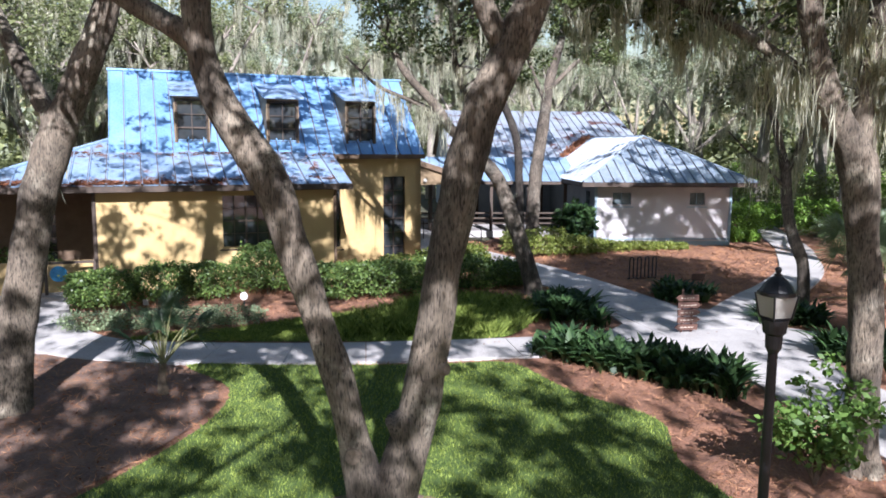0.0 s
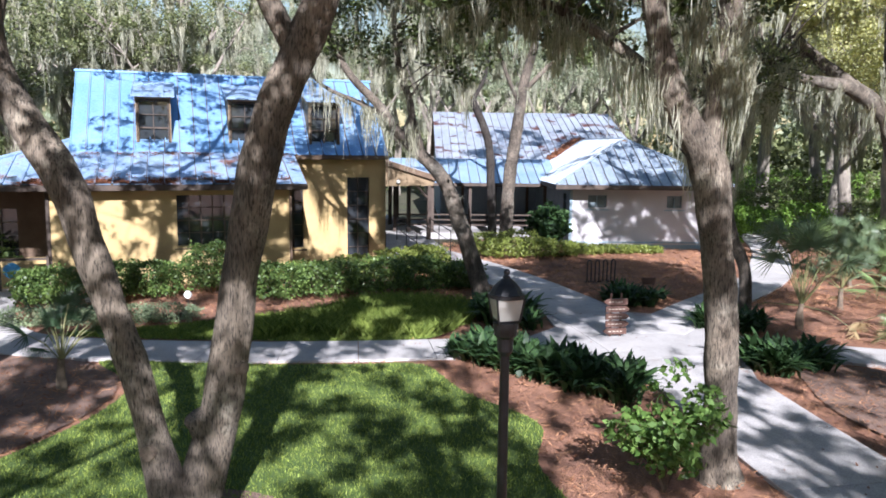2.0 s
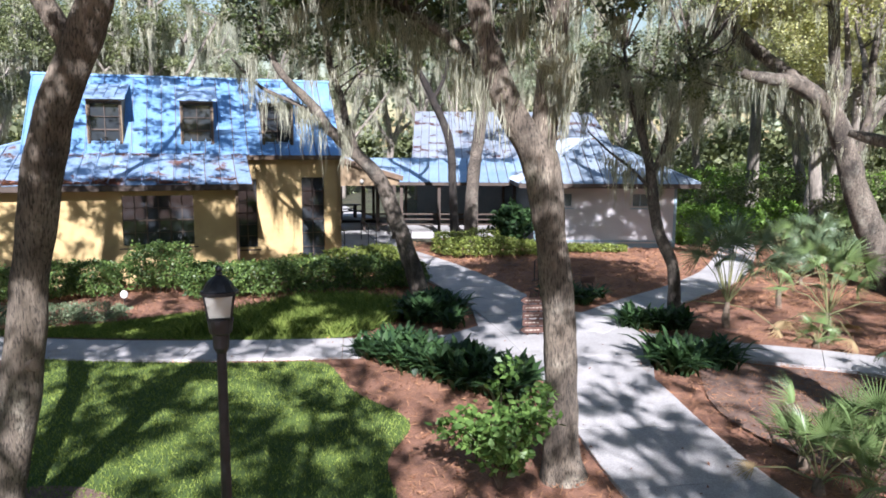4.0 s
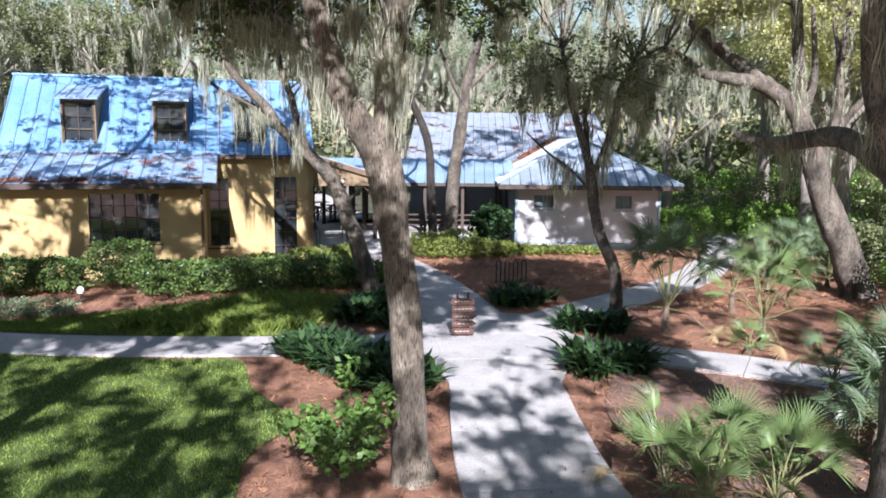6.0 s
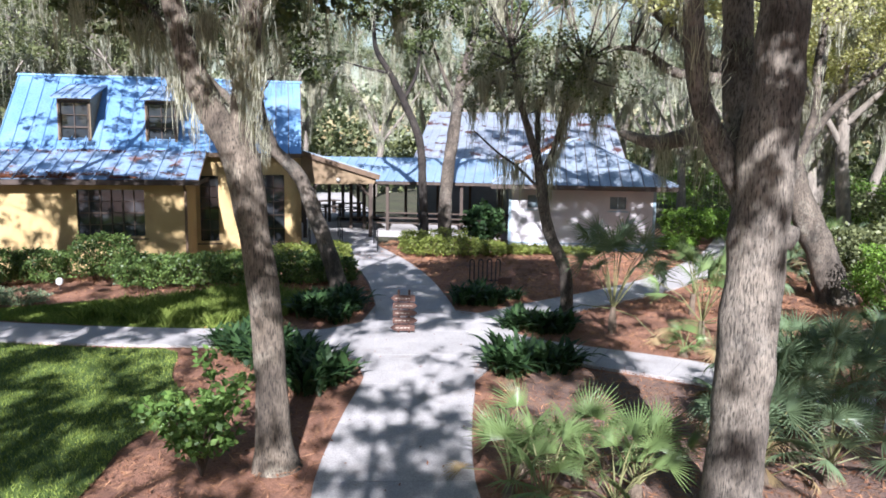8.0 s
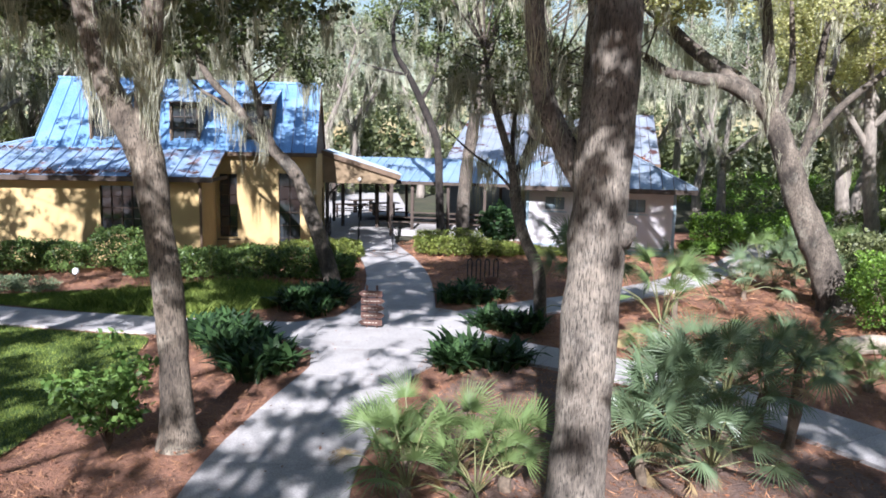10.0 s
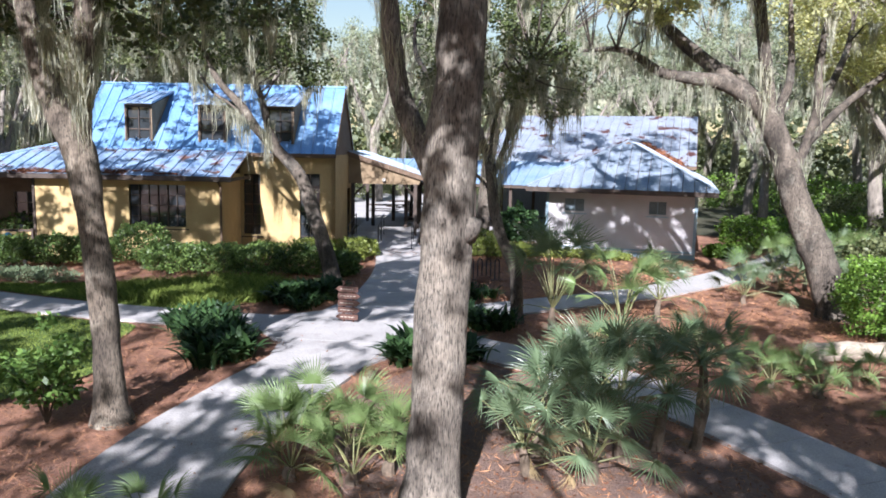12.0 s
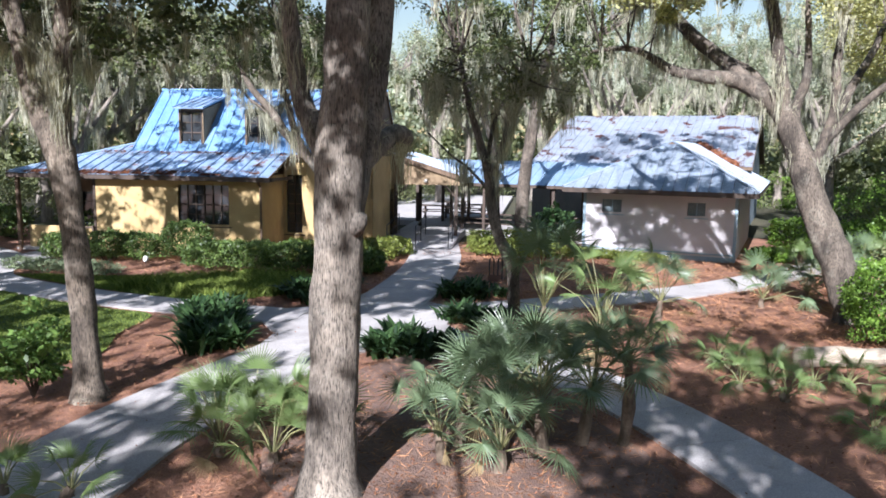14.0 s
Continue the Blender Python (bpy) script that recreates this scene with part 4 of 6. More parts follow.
# ---- trees ----
def oak(name, base, stems, crown, label, seed, bark=BARK, leaf=OAK_LEAF, leaf_size=0.11, per=170, clump=0.55, moss=60, moss_len=(0.5, 1.5), moss_on=(), segs=18, step=0.12, group="", strands=9, twig=0.022, width=0.022, moss_from=0.0, twig_every=2, fine_above=99.0, sprays=5.0):
    """A live oak. stems: (points, radii) in the world, the first is the trunk; crown: ellipsoids (centre, radii, clumps) that the leaf clumps fill;
    moss hangs under the clumps and along the limbs named in moss_on."""
    r = np.random.default_rng(seed)
    tree = thing(name, Matrix.Translation((*base, 0)), label, "tree", group)
    off = Vector((*base, 0))
    samples = []
    for i, (pts, radii) in enumerate(stems):
        pts = [Vector(p) - off for p in pts]
        part("trunk" if i == 0 else "limb", tube(bmesh.new(), pts, radii, segs if i == 0 else max(8, segs - 6), 0.13, seed + i, step), bark, tree, smooth=True)
        for a, b, ra, rb in zip(pts, pts[1:], radii, radii[1:]):
            for k in range(4):
                samples.append((a + (b - a) * k / 4, i))
    centres, size, fine = [], [], []
    for c, rad, n in crown:
        if c[2] > fine_above:
            # high open crown: small sprays gathered in drifts, with gaps that let the sun through
            d = r.normal(size=(int(n * sprays * 1.7), 3))
            d /= np.linalg.norm(d, axis=1, keepdims=True)
            p = np.asarray(c) + d * np.asarray(rad) * np.array([1, 1, 0.07]) * r.uniform(0.0, 1.0, (len(d), 1)) ** 0.42
            p[:, 2] += [0.5 * noise.noise(Vector((q[0] * 0.25, q[1] * 0.25, seed))) for q in p]
            drift = np.array([0.4 * noise.noise(Vector((q[0] * 0.45 + seed, q[1] * 0.45, 3.0))) + 0.65 * noise.noise(Vector((q[0] * 1.2, q[1] * 1.0, seed))) + noise.noise(Vector((q[0] * 2.3, q[1] * 2.0, seed + 5.0))) for q in p])
            fine.append((p - np.array(off))[drift > -0.06 - 0.12 * (n / (math.pi * rad[0] * rad[1]) - 3.7)])
            continue
        d = r.normal(size=(n, 3))
        d /= np.linalg.norm(d, axis=1, keepdims=True)
        p = np.asarray(c) - np.array(off) + d * np.asarray(rad) * r.uniform(0.35, 1.0, (n, 1)) ** 0.5
        centres.append(p)
        size.append(clump * r.uniform(0.6, 1.3, n))
    if fine:
        fine = np.concatenate(fine)
        sp = np.array([tuple(s[0]) for s in samples])
        bm = bmesh.new()
        for c in fine[::14]:
            near = sp[np.argmin(((sp - c) ** 2).sum(1) + 0.6 * np.maximum(0, sp[:, 2] - c[2]) ** 2)]
            a, b = Vector(near), Vector(c)
            mid = (a + b) / 2 + Vector(r.normal(size=3) * 0.25) + Vector((0, 0, 0.12 * (b - a).length))
            tube(bm, [a, mid, b], [0.022, 0.016, 0.006], 4, caps=False)
        tagged(part("twig_growth", bm, bark, tree), kind="stuff")
        tagged(quads("leaves", leaf_quads(r, cloud(r, fine, 0.19 * r.uniform(0.6, 1.5, len(fine)), 15), 0.125), leaf, tree), kind="stuff")
    if centres:
        centres, size = np.concatenate(centres), np.concatenate(size)
        sp = np.array([tuple(s[0]) for s in samples])
        bm = bmesh.new()
        for c in centres[:: twig_every]:
            near = sp[np.argmin(((sp - c) ** 2).sum(1) + 0.6 * np.maximum(0, sp[:, 2] - c[2]) ** 2)]
            a, b = Vector(near), Vector(c)
            mid = (a + b) / 2 + Vector(r.normal(size=3) * 0.18) + Vector((0, 0, 0.12 * (b - a).length))
            tube(bm, [a, mid, b], [twig * 1.6, twig, twig * 0.4], 4, caps=False)
        tagged(part("twig_growth", bm, bark, tree), kind="stuff")
        tagged(quads("leaves", leaf_quads(r, cloud(r, centres, size, per), leaf_size), leaf, tree), kind="stuff")
    anchors = []
    if moss and len(centres) > 0:
        pick = r.integers(0, len(centres), moss)
        anchors.append(centres[pick] - np.array([0, 0, 0.15]))
    for i, n in moss_on:
        own = np.array([tuple(s[0]) for s in samples if s[1] == i and s[0].z >= moss_from])
        anchors.append(own[r.integers(0, len(own), n)] + r.normal(size=(n, 3)) * 0.08)
    if anchors:
        anchors = np.concatenate(anchors)
        tagged(quads("moss", moss_quads(r, anchors, r.uniform(*moss_len, len(anchors)), strands, width), MOSS, tree, "grey-green hanging moss"), kind="stuff")
    return tree


# some high crown patches of these oaks are unseen, added only for shade
# the twin oak by the lawn
oak("oak_tree", (0.0, 7.9), [
    ([(0.0, 7.95, -0.1), (0.06, 7.98, 0.67), (0.27, 8.0, 1.4), (0.45, 8.01, 2.35), (0.64, 8.02, 3.48), (0.9, 8.03, 4.57), (1.18, 8.05, 5.16), (1.45, 8.06, 5.8), (2.0, 8.2, 7.2), (2.4, 8.6, 8.8)], [0.36, 0.24, 0.205, 0.19, 0.185, 0.19, 0.18, 0.16, 0.13, 0.07]),
    ([(-0.1, 7.82, 0.1), (-0.18, 7.8, 0.76), (-0.31, 7.79, 1.35), (-0.47, 7.78, 2.04), (-0.69, 7.77, 2.72), (-0.89, 7.76, 3.33), (-1.07, 7.75, 3.92), (-1.38, 7.73, 4.4), (-1.6, 7.72, 4.81), (-1.71, 7.71, 5.27), (-1.75, 7.7, 6.2), (-2.0, 7.4, 8.2)], [0.25, 0.19, 0.165, 0.155, 0.15, 0.16, 0.185, 0.165, 0.155, 0.14, 0.12, 0.06]),
    ([(-1.68, 7.71, 5.1), (-1.92, 7.7, 5.32), (-2.2, 7.69, 5.48), (-3.2, 7.6, 6.2), (-4.3, 7.8, 7.4)], [0.1, 0.11, 0.1, 0.08, 0.04]),
    ([(1.14, 8.05, 5.1), (0.95, 8.0, 5.5), (0.7, 7.8, 6.1), (0.4, 7.2, 7.6)], [0.12, 0.1, 0.09, 0.05]),
    ([(0.24, 7.95, 1.2), (0.14, 7.88, 1.5), (0.1, 7.85, 1.58)], [0.14, 0.13, 0.125]),
], [((1.8, 8.5, 9.0), (3.4, 3.2, 1.6), 62), ((-2.6, 7.4, 8.8), (3.2, 3.0, 1.4), 56), ((0.6, 3.2, 9.1), (4.2, 2.4, 1.1), 165), ((-1.2, 11.6, 9.7), (4.2, 2.2, 0.9), 140), ((3.6, 5.4, 9.5), (2.2, 2.2, 0.9), 64)], "twin-stemmed live oak leaning apart over the lawn", 11, moss=50, fine_above=8.4, leaf_size=0.12, per=72, clump=0.42)
stub = tagged(part("branch_scar", tube(bmesh.new(), [(-0.29, 7.66, 1.25), (-0.29, 7.61, 1.255)], [0.09, 0.075], 14, 0.1, 3), CUT_WOOD), "round pruning scar")
stub.parent = bpy.data.objects["oak_tree"]
stub.matrix_parent_inverse = Matrix.Translation((0, -7.9, 0))
stub2 = part("branch_scar", tube(bmesh.new(), [(0.54, 7.94, 2.06), (0.61, 7.9, 2.07)], [0.075, 0.06], 12, 0.1, 3), CUT_WOOD)
stub2.parent = bpy.data.objects["oak_tree"]
stub2.matrix_parent_inverse = Matrix.Translation((0, -7.9, 0))

oak("oak_tree", (-6.6, 11.8), [
    ([(-6.62, 11.8, -0.1), (-6.55, 11.8, 0.3), (-6.42, 11.81, 1.02), (-6.15, 11.82, 2.28), (-5.94, 11.84, 3.25), (-5.64, 11.85, 4.11), (-5.34, 11.87, 4.79), (-4.91, 11.89, 5.7), (-4.6, 11.91, 6.6), (-4.2, 12.0, 8.6)], [0.42, 0.32, 0.29, 0.27, 0.26, 0.26, 0.24, 0.21, 0.17, 0.08]),
    ([(-5.5, 11.86, 4.4), (-6.3, 12.2, 5.6), (-7.2, 12.6, 7.2)], [0.16, 0.13, 0.06]),
    ([(-4.65, 11.91, 6.5), (-4.8, 14.5, 8.6), (-4.6, 18.0, 9.8), (-4.9, 21.0, 10.6)], [0.15, 0.11, 0.07, 0.03]),
], [((-5.5, 12, 9.2), (3.4, 3.2, 1.5), 64), ((-4.6, 18.3, 9.9), (4.6, 2.6, 0.9), 66), ((-4.6, 14.8, 9.5), (4.4, 2.4, 1.0), 60), ((-5.0, 20.8, 10.7), (5.0, 2.4, 0.8), 88), ((0.8, 17.0, 10.4), (3.4, 2.2, 0.8), 80)], "rough-barked live oak leaning over the mulch bed", 12, moss=50, fine_above=8.4, leaf_size=0.12, per=72, clump=0.42, moss_on=((1, 10),))

forked = oak("oak_tree", (6.0, 10.56), [
    ([(6.0, 10.56, -0.12), (5.98, 10.56, 0.25), (5.96, 10.56, 0.72), (5.92, 10.54, 1.85), (5.75, 10.51, 3.25), (5.59, 10.48, 4.12), (5.3, 10.42, 4.6), (5.03, 10.38, 5.2), (4.88, 10.36, 5.75), (4.7, 10.3, 6.6), (4.2, 10.2, 8.4)], [0.38, 0.255, 0.22, 0.205, 0.20, 0.235, 0.18, 0.16, 0.145, 0.125, 0.06]),
    ([(5.62, 10.48, 4.0), (5.68, 10.5, 4.9), (5.76, 10.52, 5.6), (5.83, 10.54, 6.4), (6.3, 10.6, 8.6)], [0.17, 0.155, 0.145, 0.13, 0.06]),
    ([(4.72, 10.3, 6.5), (5.2, 13.4, 8.8), (6.2, 17.0, 10.2)], [0.1, 0.08, 0.03]),
    ([(5.2, 10.4, 4.85), (4.6, 10.9, 5.5), (3.6, 11.4, 6.2), (2.6, 11.8, 6.6)], [0.1, 0.08, 0.06, 0.03]),
], [((5.0, 10.5, 9.0), (3.6, 3.2, 1.5), 66), ((6.6, 5.4, 9.3), (2.8, 2.2, 1.0), 70), ((8.2, 11.6, 9.7), (2.6, 2.4, 0.9), 110), ((9.2, 7.0, 9.5), (2.2, 2.6, 0.9), 95), ((6.6, 17.6, 10.5), (3.8, 2.8, 0.9), 95), ((3.0, 14.6, 10.1), (2.6, 2.2, 0.8), 46), ((4.4, 12.3, 6.75), (3.2, 2.3, 0.9), 84), ((5.6, 8.3, 10.0), (3.0, 2.0, 0.8), 70), ((8.3, 1.2, 9.3), (0.9, 2.2, 0.9), 22)], "forked live oak hung with moss beside the footpath", 13, moss=110, fine_above=8.4, leaf_size=0.12, per=72, clump=0.42, moss_on=((0, 10), (1, 20), (3, 24)), moss_len=(0.35, 1.3), strands=40, width=0.004, moss_from=4.8)
# long beards draped over the fork and the upright stem
br = np.random.default_rng(131)
beards = np.concatenate([np.array([-0.26, -0.24, 5.3]) + br.normal(size=(13, 3)) * (0.10, 0.06, 0.16), np.array([-0.72, -0.28, 5.75]) + br.normal(size=(4, 3)) * (0.06, 0.05, 0.12), np.array([-1.15, -0.1, 5.35]) + br.normal(size=(5, 3)) * (0.18, 0.1, 0.15)])
tagged(quads("moss", moss_quads(br, beards, br.uniform(0.7, 1.25, len(beards)), 60, 0.005, 0.12), MOSS, forked, "pale hanging moss draped over the fork"), kind="stuff")

oak("oak_tree", (11.7, 10.16), [
    ([(11.6, 10.12, -0.15), (11.61, 10.13, 0.2), (11.63, 10.15, 0.6), (11.66, 10.17, 1.65), (11.71, 10.19, 2.89), (11.74, 10.2, 4.1), (11.81, 10.22, 5.0), (11.84, 10.24, 5.8), (12.0, 10.3, 7.2), (12.3, 10.2, 9.4)], [0.50, 0.38, 0.325, 0.30, 0.285, 0.29, 0.26, 0.24, 0.2, 0.09]),
    ([(11.68, 10.3, 3.55), (11.5, 10.9, 4.05), (11.3, 11.8, 4.42), (11.05, 12.5, 4.42), (10.7, 12.9, 4.36), (10.25, 13.25, 4.5)], [0.17, 0.15, 0.135, 0.12, 0.1, 0.05]),
    ([(11.74, 10.3, 3.3), (11.68, 10.55, 3.9), (11.6, 10.85, 4.5), (11.54, 11.1, 5.2), (11.5, 11.3, 6.0), (11.4, 11.7, 8.2)], [0.2, 0.2, 0.19, 0.185, 0.17, 0.07]),
    ([(11.62, 10.3, 3.75), (11.3, 10.35, 4.3), (11.08, 10.3, 4.8), (10.98, 10.25, 5.4), (10.9, 10.2, 6.2), (10.6, 10.0, 8.0)], [0.15, 0.13, 0.12, 0.11, 0.1, 0.05]),
    ([(11.95, 10.2, 3.3), (12.03, 10.2, 3.42), (12.06, 10.2, 3.5)], [0.12, 0.1, 0.07]),
], [((11.9, 10.4, 9.2), (3.8, 3.4, 1.6), 215), ((10.4, 13.8, 9.7), (3.4, 2.4, 0.9), 140), ((13.2, 3.0, 9.3), (1.3, 2.5, 1.0), 44), ((13.0, 5.0, 9.6), (1.4, 1.6, 0.9), 30)], "tall stout live oak with furrowed bark among the palmettos", 14, BARK_PALE, moss=55, fine_above=8.4, leaf_size=0.12, per=72, clump=0.42, moss_on=((1, 8), (2, 8), (3, 14)), segs=26, step=0.08, moss_len=(0.3, 1.2), strands=44, width=0.0035, moss_from=4.2)

# slim trees before the buildings
oak("oak_tree", (2.38, 22.0), [
    ([(2.4, 22.0, -0.1), (2.36, 22.0, 0.2), (2.1, 21.97, 1.1), (1.72, 21.9, 2.2), (1.3, 21.8, 3.3), (0.65, 21.6, 4.05), (-0.05, 21.4, 4.75), (-0.5, 21.3, 5.4), (-1.25, 21.1, 6.2), (-1.9, 21, 7.4)], [0.36, 0.27, 0.24, 0.225, 0.205, 0.175, 0.15, 0.13, 0.1, 0.05]),
    ([(0.75, 21.6, 3.95), (0.5, 21.3, 4.8), (0.37, 21.2, 5.54), (0.08, 21.08, 6.5), (-0.05, 21.0, 8.2)], [0.12, 0.11, 0.1, 0.085, 0.05]),
    ([(-0.3, 21.3, 5.1), (-1.2, 21.6, 5.5), (-2.1, 21.8, 5.9), (-3.0, 22.0, 6.7)], [0.075, 0.06, 0.05, 0.03]),
], [((0.2, 21.3, 7.6), (2.0, 1.6, 1.1), 46), ((-1.9, 21.2, 7.4), (1.2, 1.3, 0.9), 18), ((1.8, 21.6, 6.6), (0.7, 0.9, 0.7), 9), ((0.5, 21, 9.4), (2.6, 2, 0.8), 26)], "slender leaning oak by the entrance path, draped with moss", 15, BARK_MID, leaf_size=0.1, per=105, clump=0.5, moss=46, moss_on=((2, 14), (0, 4), (1, 8)), moss_len=(0.6, 2.0), strands=48, width=0.006, segs=12)
oak("oak_tree", (2.41, 31.5), [
    ([(2.41, 31.5, -0.1), (2.4, 31.5, 0.34), (2.3, 31.48, 2.66), (2.15, 31.44, 4.49), (1.54, 31.29, 6.05), (0.98, 31.16, 7.16), (0.43, 31.02, 8.14), (0.36, 31.01, 9.6)], [0.28, 0.19, 0.17, 0.165, 0.145, 0.125, 0.1, 0.05]),
    ([(1.5, 31.3, 6.1), (2.0, 31.5, 7.2), (2.2, 31.6, 9.0)], [0.09, 0.07, 0.04]),
    ([(0.98, 31.16, 7.16), (0.2, 31, 7.3), (-0.9, 30.8, 7.6)], [0.07, 0.05, 0.03]),
], [((0.8, 31.2, 9.8), (2.0, 1.6, 0.9), 26), ((2.0, 31.5, 8.6), (1.0, 1, 0.8), 9)], "thin dark curving oak beside the white building", 16, BARK_SHADED, leaf_size=0.13, per=140, moss=24, moss_on=((2, 8),), strands=30, width=0.008, segs=10)
oak("oak_tree", (2.94, 32.7), [
    ([(2.94, 32.71, -0.1), (2.94, 32.71, 0.21), (3.0, 32.72, 2.62), (3.31, 32.8, 5.21), (3.51, 32.85, 6.84), (3.94, 32.95, 8.44), (4.25, 33.03, 10.2)], [0.4, 0.31, 0.275, 0.25, 0.21, 0.16, 0.08]),
    ([(3.45, 32.85, 6.5), (4.4, 33, 7.5), (5.6, 33.1, 8.6)], [0.12, 0.09, 0.04]),
    ([(3.4, 32.8, 6.0), (2.8, 32.6, 7.3), (2.2, 32.5, 9.0)], [0.1, 0.08, 0.04]),
], [((4.4, 33, 9.8), (2.2, 2, 1.2), 34), ((5.4, 33, 8.4), (1.3, 1.2, 0.7), 12), ((8.5, 36.5, 11.6), (4.6, 2.2, 0.9), 46)], "upright grey oak beside the white building", 17, BARK_MID, leaf_size=0.13, per=140, moss=34, moss_on=((1, 14), (2, 6)), moss_len=(0.5, 1.6), strands=32, width=0.008, segs=12)
oak("oak_tree", (9.1, 20.05), [
    ([(9.1, 20.05, -0.1), (9.09, 20.05, 0.26), (9.01, 20.03, 1.31), (8.65, 19.94, 2.14), (8.47, 19.9, 2.82), (8.34, 19.87, 3.76), (8.05, 19.8, 4.69), (7.77, 19.73, 5.61), (7.55, 19.68, 6.9)], [0.24, 0.17, 0.15, 0.14, 0.145, 0.12, 0.09, 0.07, 0.035]),
    ([(8.36, 19.87, 3.5), (8.71, 19.96, 4.44), (8.88, 20.0, 5.4), (9.4, 20.2, 6.6)], [0.08, 0.07, 0.055, 0.03]),
    ([(8.42, 19.89, 3.2), (7.88, 19.76, 3.76), (7.35, 19.63, 4.15), (6.8, 19.5, 4.65)], [0.045, 0.035, 0.03, 0.015]),
    ([(8.3, 19.9, 4.0), (8.2, 20.6, 5.2), (8.6, 21.4, 6.4)], [0.06, 0.05, 0.03]),
], [((8.3, 20.0, 6.2), (1.7, 1.5, 1.0), 44), ((9.5, 20.3, 5.9), (1.1, 1.1, 0.9), 22), ((7.0, 19.7, 5.6), (0.7, 0.8, 0.6), 7), ((8.4, 20, 8.2), (2.6, 2, 0.8), 26)], "small crooked oak before the white building", 18, BARK_MID, WOODS_LEAF, leaf_size=0.08, per=70, clump=0.45, moss=150, moss_on=((2, 8), (1, 22), (3, 12)), moss_len=(0.5, 1.6), strands=34, width=0.006, segs=12)
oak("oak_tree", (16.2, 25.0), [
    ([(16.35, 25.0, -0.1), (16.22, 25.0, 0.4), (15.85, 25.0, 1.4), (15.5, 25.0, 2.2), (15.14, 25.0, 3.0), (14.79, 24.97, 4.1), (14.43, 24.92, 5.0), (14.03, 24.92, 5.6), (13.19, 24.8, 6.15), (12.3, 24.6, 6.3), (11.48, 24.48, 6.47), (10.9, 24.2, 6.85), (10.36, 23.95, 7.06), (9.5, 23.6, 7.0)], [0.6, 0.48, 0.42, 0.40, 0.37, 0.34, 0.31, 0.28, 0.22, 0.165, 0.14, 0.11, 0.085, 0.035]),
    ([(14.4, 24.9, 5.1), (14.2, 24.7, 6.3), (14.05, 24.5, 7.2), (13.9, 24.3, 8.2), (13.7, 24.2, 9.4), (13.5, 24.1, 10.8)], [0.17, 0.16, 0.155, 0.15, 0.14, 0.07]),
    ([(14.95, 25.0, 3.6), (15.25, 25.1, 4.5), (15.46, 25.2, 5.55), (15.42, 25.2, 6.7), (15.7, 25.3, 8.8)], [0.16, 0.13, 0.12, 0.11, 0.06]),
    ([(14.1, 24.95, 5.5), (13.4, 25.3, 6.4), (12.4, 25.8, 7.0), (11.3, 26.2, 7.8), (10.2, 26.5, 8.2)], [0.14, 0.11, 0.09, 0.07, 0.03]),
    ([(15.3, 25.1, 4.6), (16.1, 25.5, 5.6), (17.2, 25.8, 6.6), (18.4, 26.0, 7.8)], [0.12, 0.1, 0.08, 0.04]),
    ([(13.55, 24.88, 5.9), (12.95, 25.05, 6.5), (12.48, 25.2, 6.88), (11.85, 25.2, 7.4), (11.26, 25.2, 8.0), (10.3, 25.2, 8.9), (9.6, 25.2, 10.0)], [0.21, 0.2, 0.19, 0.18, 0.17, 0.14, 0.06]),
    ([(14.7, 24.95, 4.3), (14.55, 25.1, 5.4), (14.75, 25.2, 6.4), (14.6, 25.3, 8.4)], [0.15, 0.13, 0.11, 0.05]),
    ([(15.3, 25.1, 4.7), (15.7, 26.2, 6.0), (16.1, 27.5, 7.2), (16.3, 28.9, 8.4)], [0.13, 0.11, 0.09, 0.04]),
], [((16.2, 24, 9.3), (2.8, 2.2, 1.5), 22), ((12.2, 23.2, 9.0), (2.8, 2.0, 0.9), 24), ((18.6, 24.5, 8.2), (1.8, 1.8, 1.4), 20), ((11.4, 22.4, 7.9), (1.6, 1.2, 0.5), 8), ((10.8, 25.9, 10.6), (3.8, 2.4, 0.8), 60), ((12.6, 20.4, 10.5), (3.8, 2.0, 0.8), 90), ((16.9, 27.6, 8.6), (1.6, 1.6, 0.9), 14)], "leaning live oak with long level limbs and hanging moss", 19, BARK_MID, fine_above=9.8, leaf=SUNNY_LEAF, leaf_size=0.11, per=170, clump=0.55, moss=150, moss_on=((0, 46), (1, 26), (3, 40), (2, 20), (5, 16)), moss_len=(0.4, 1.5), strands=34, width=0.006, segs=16)


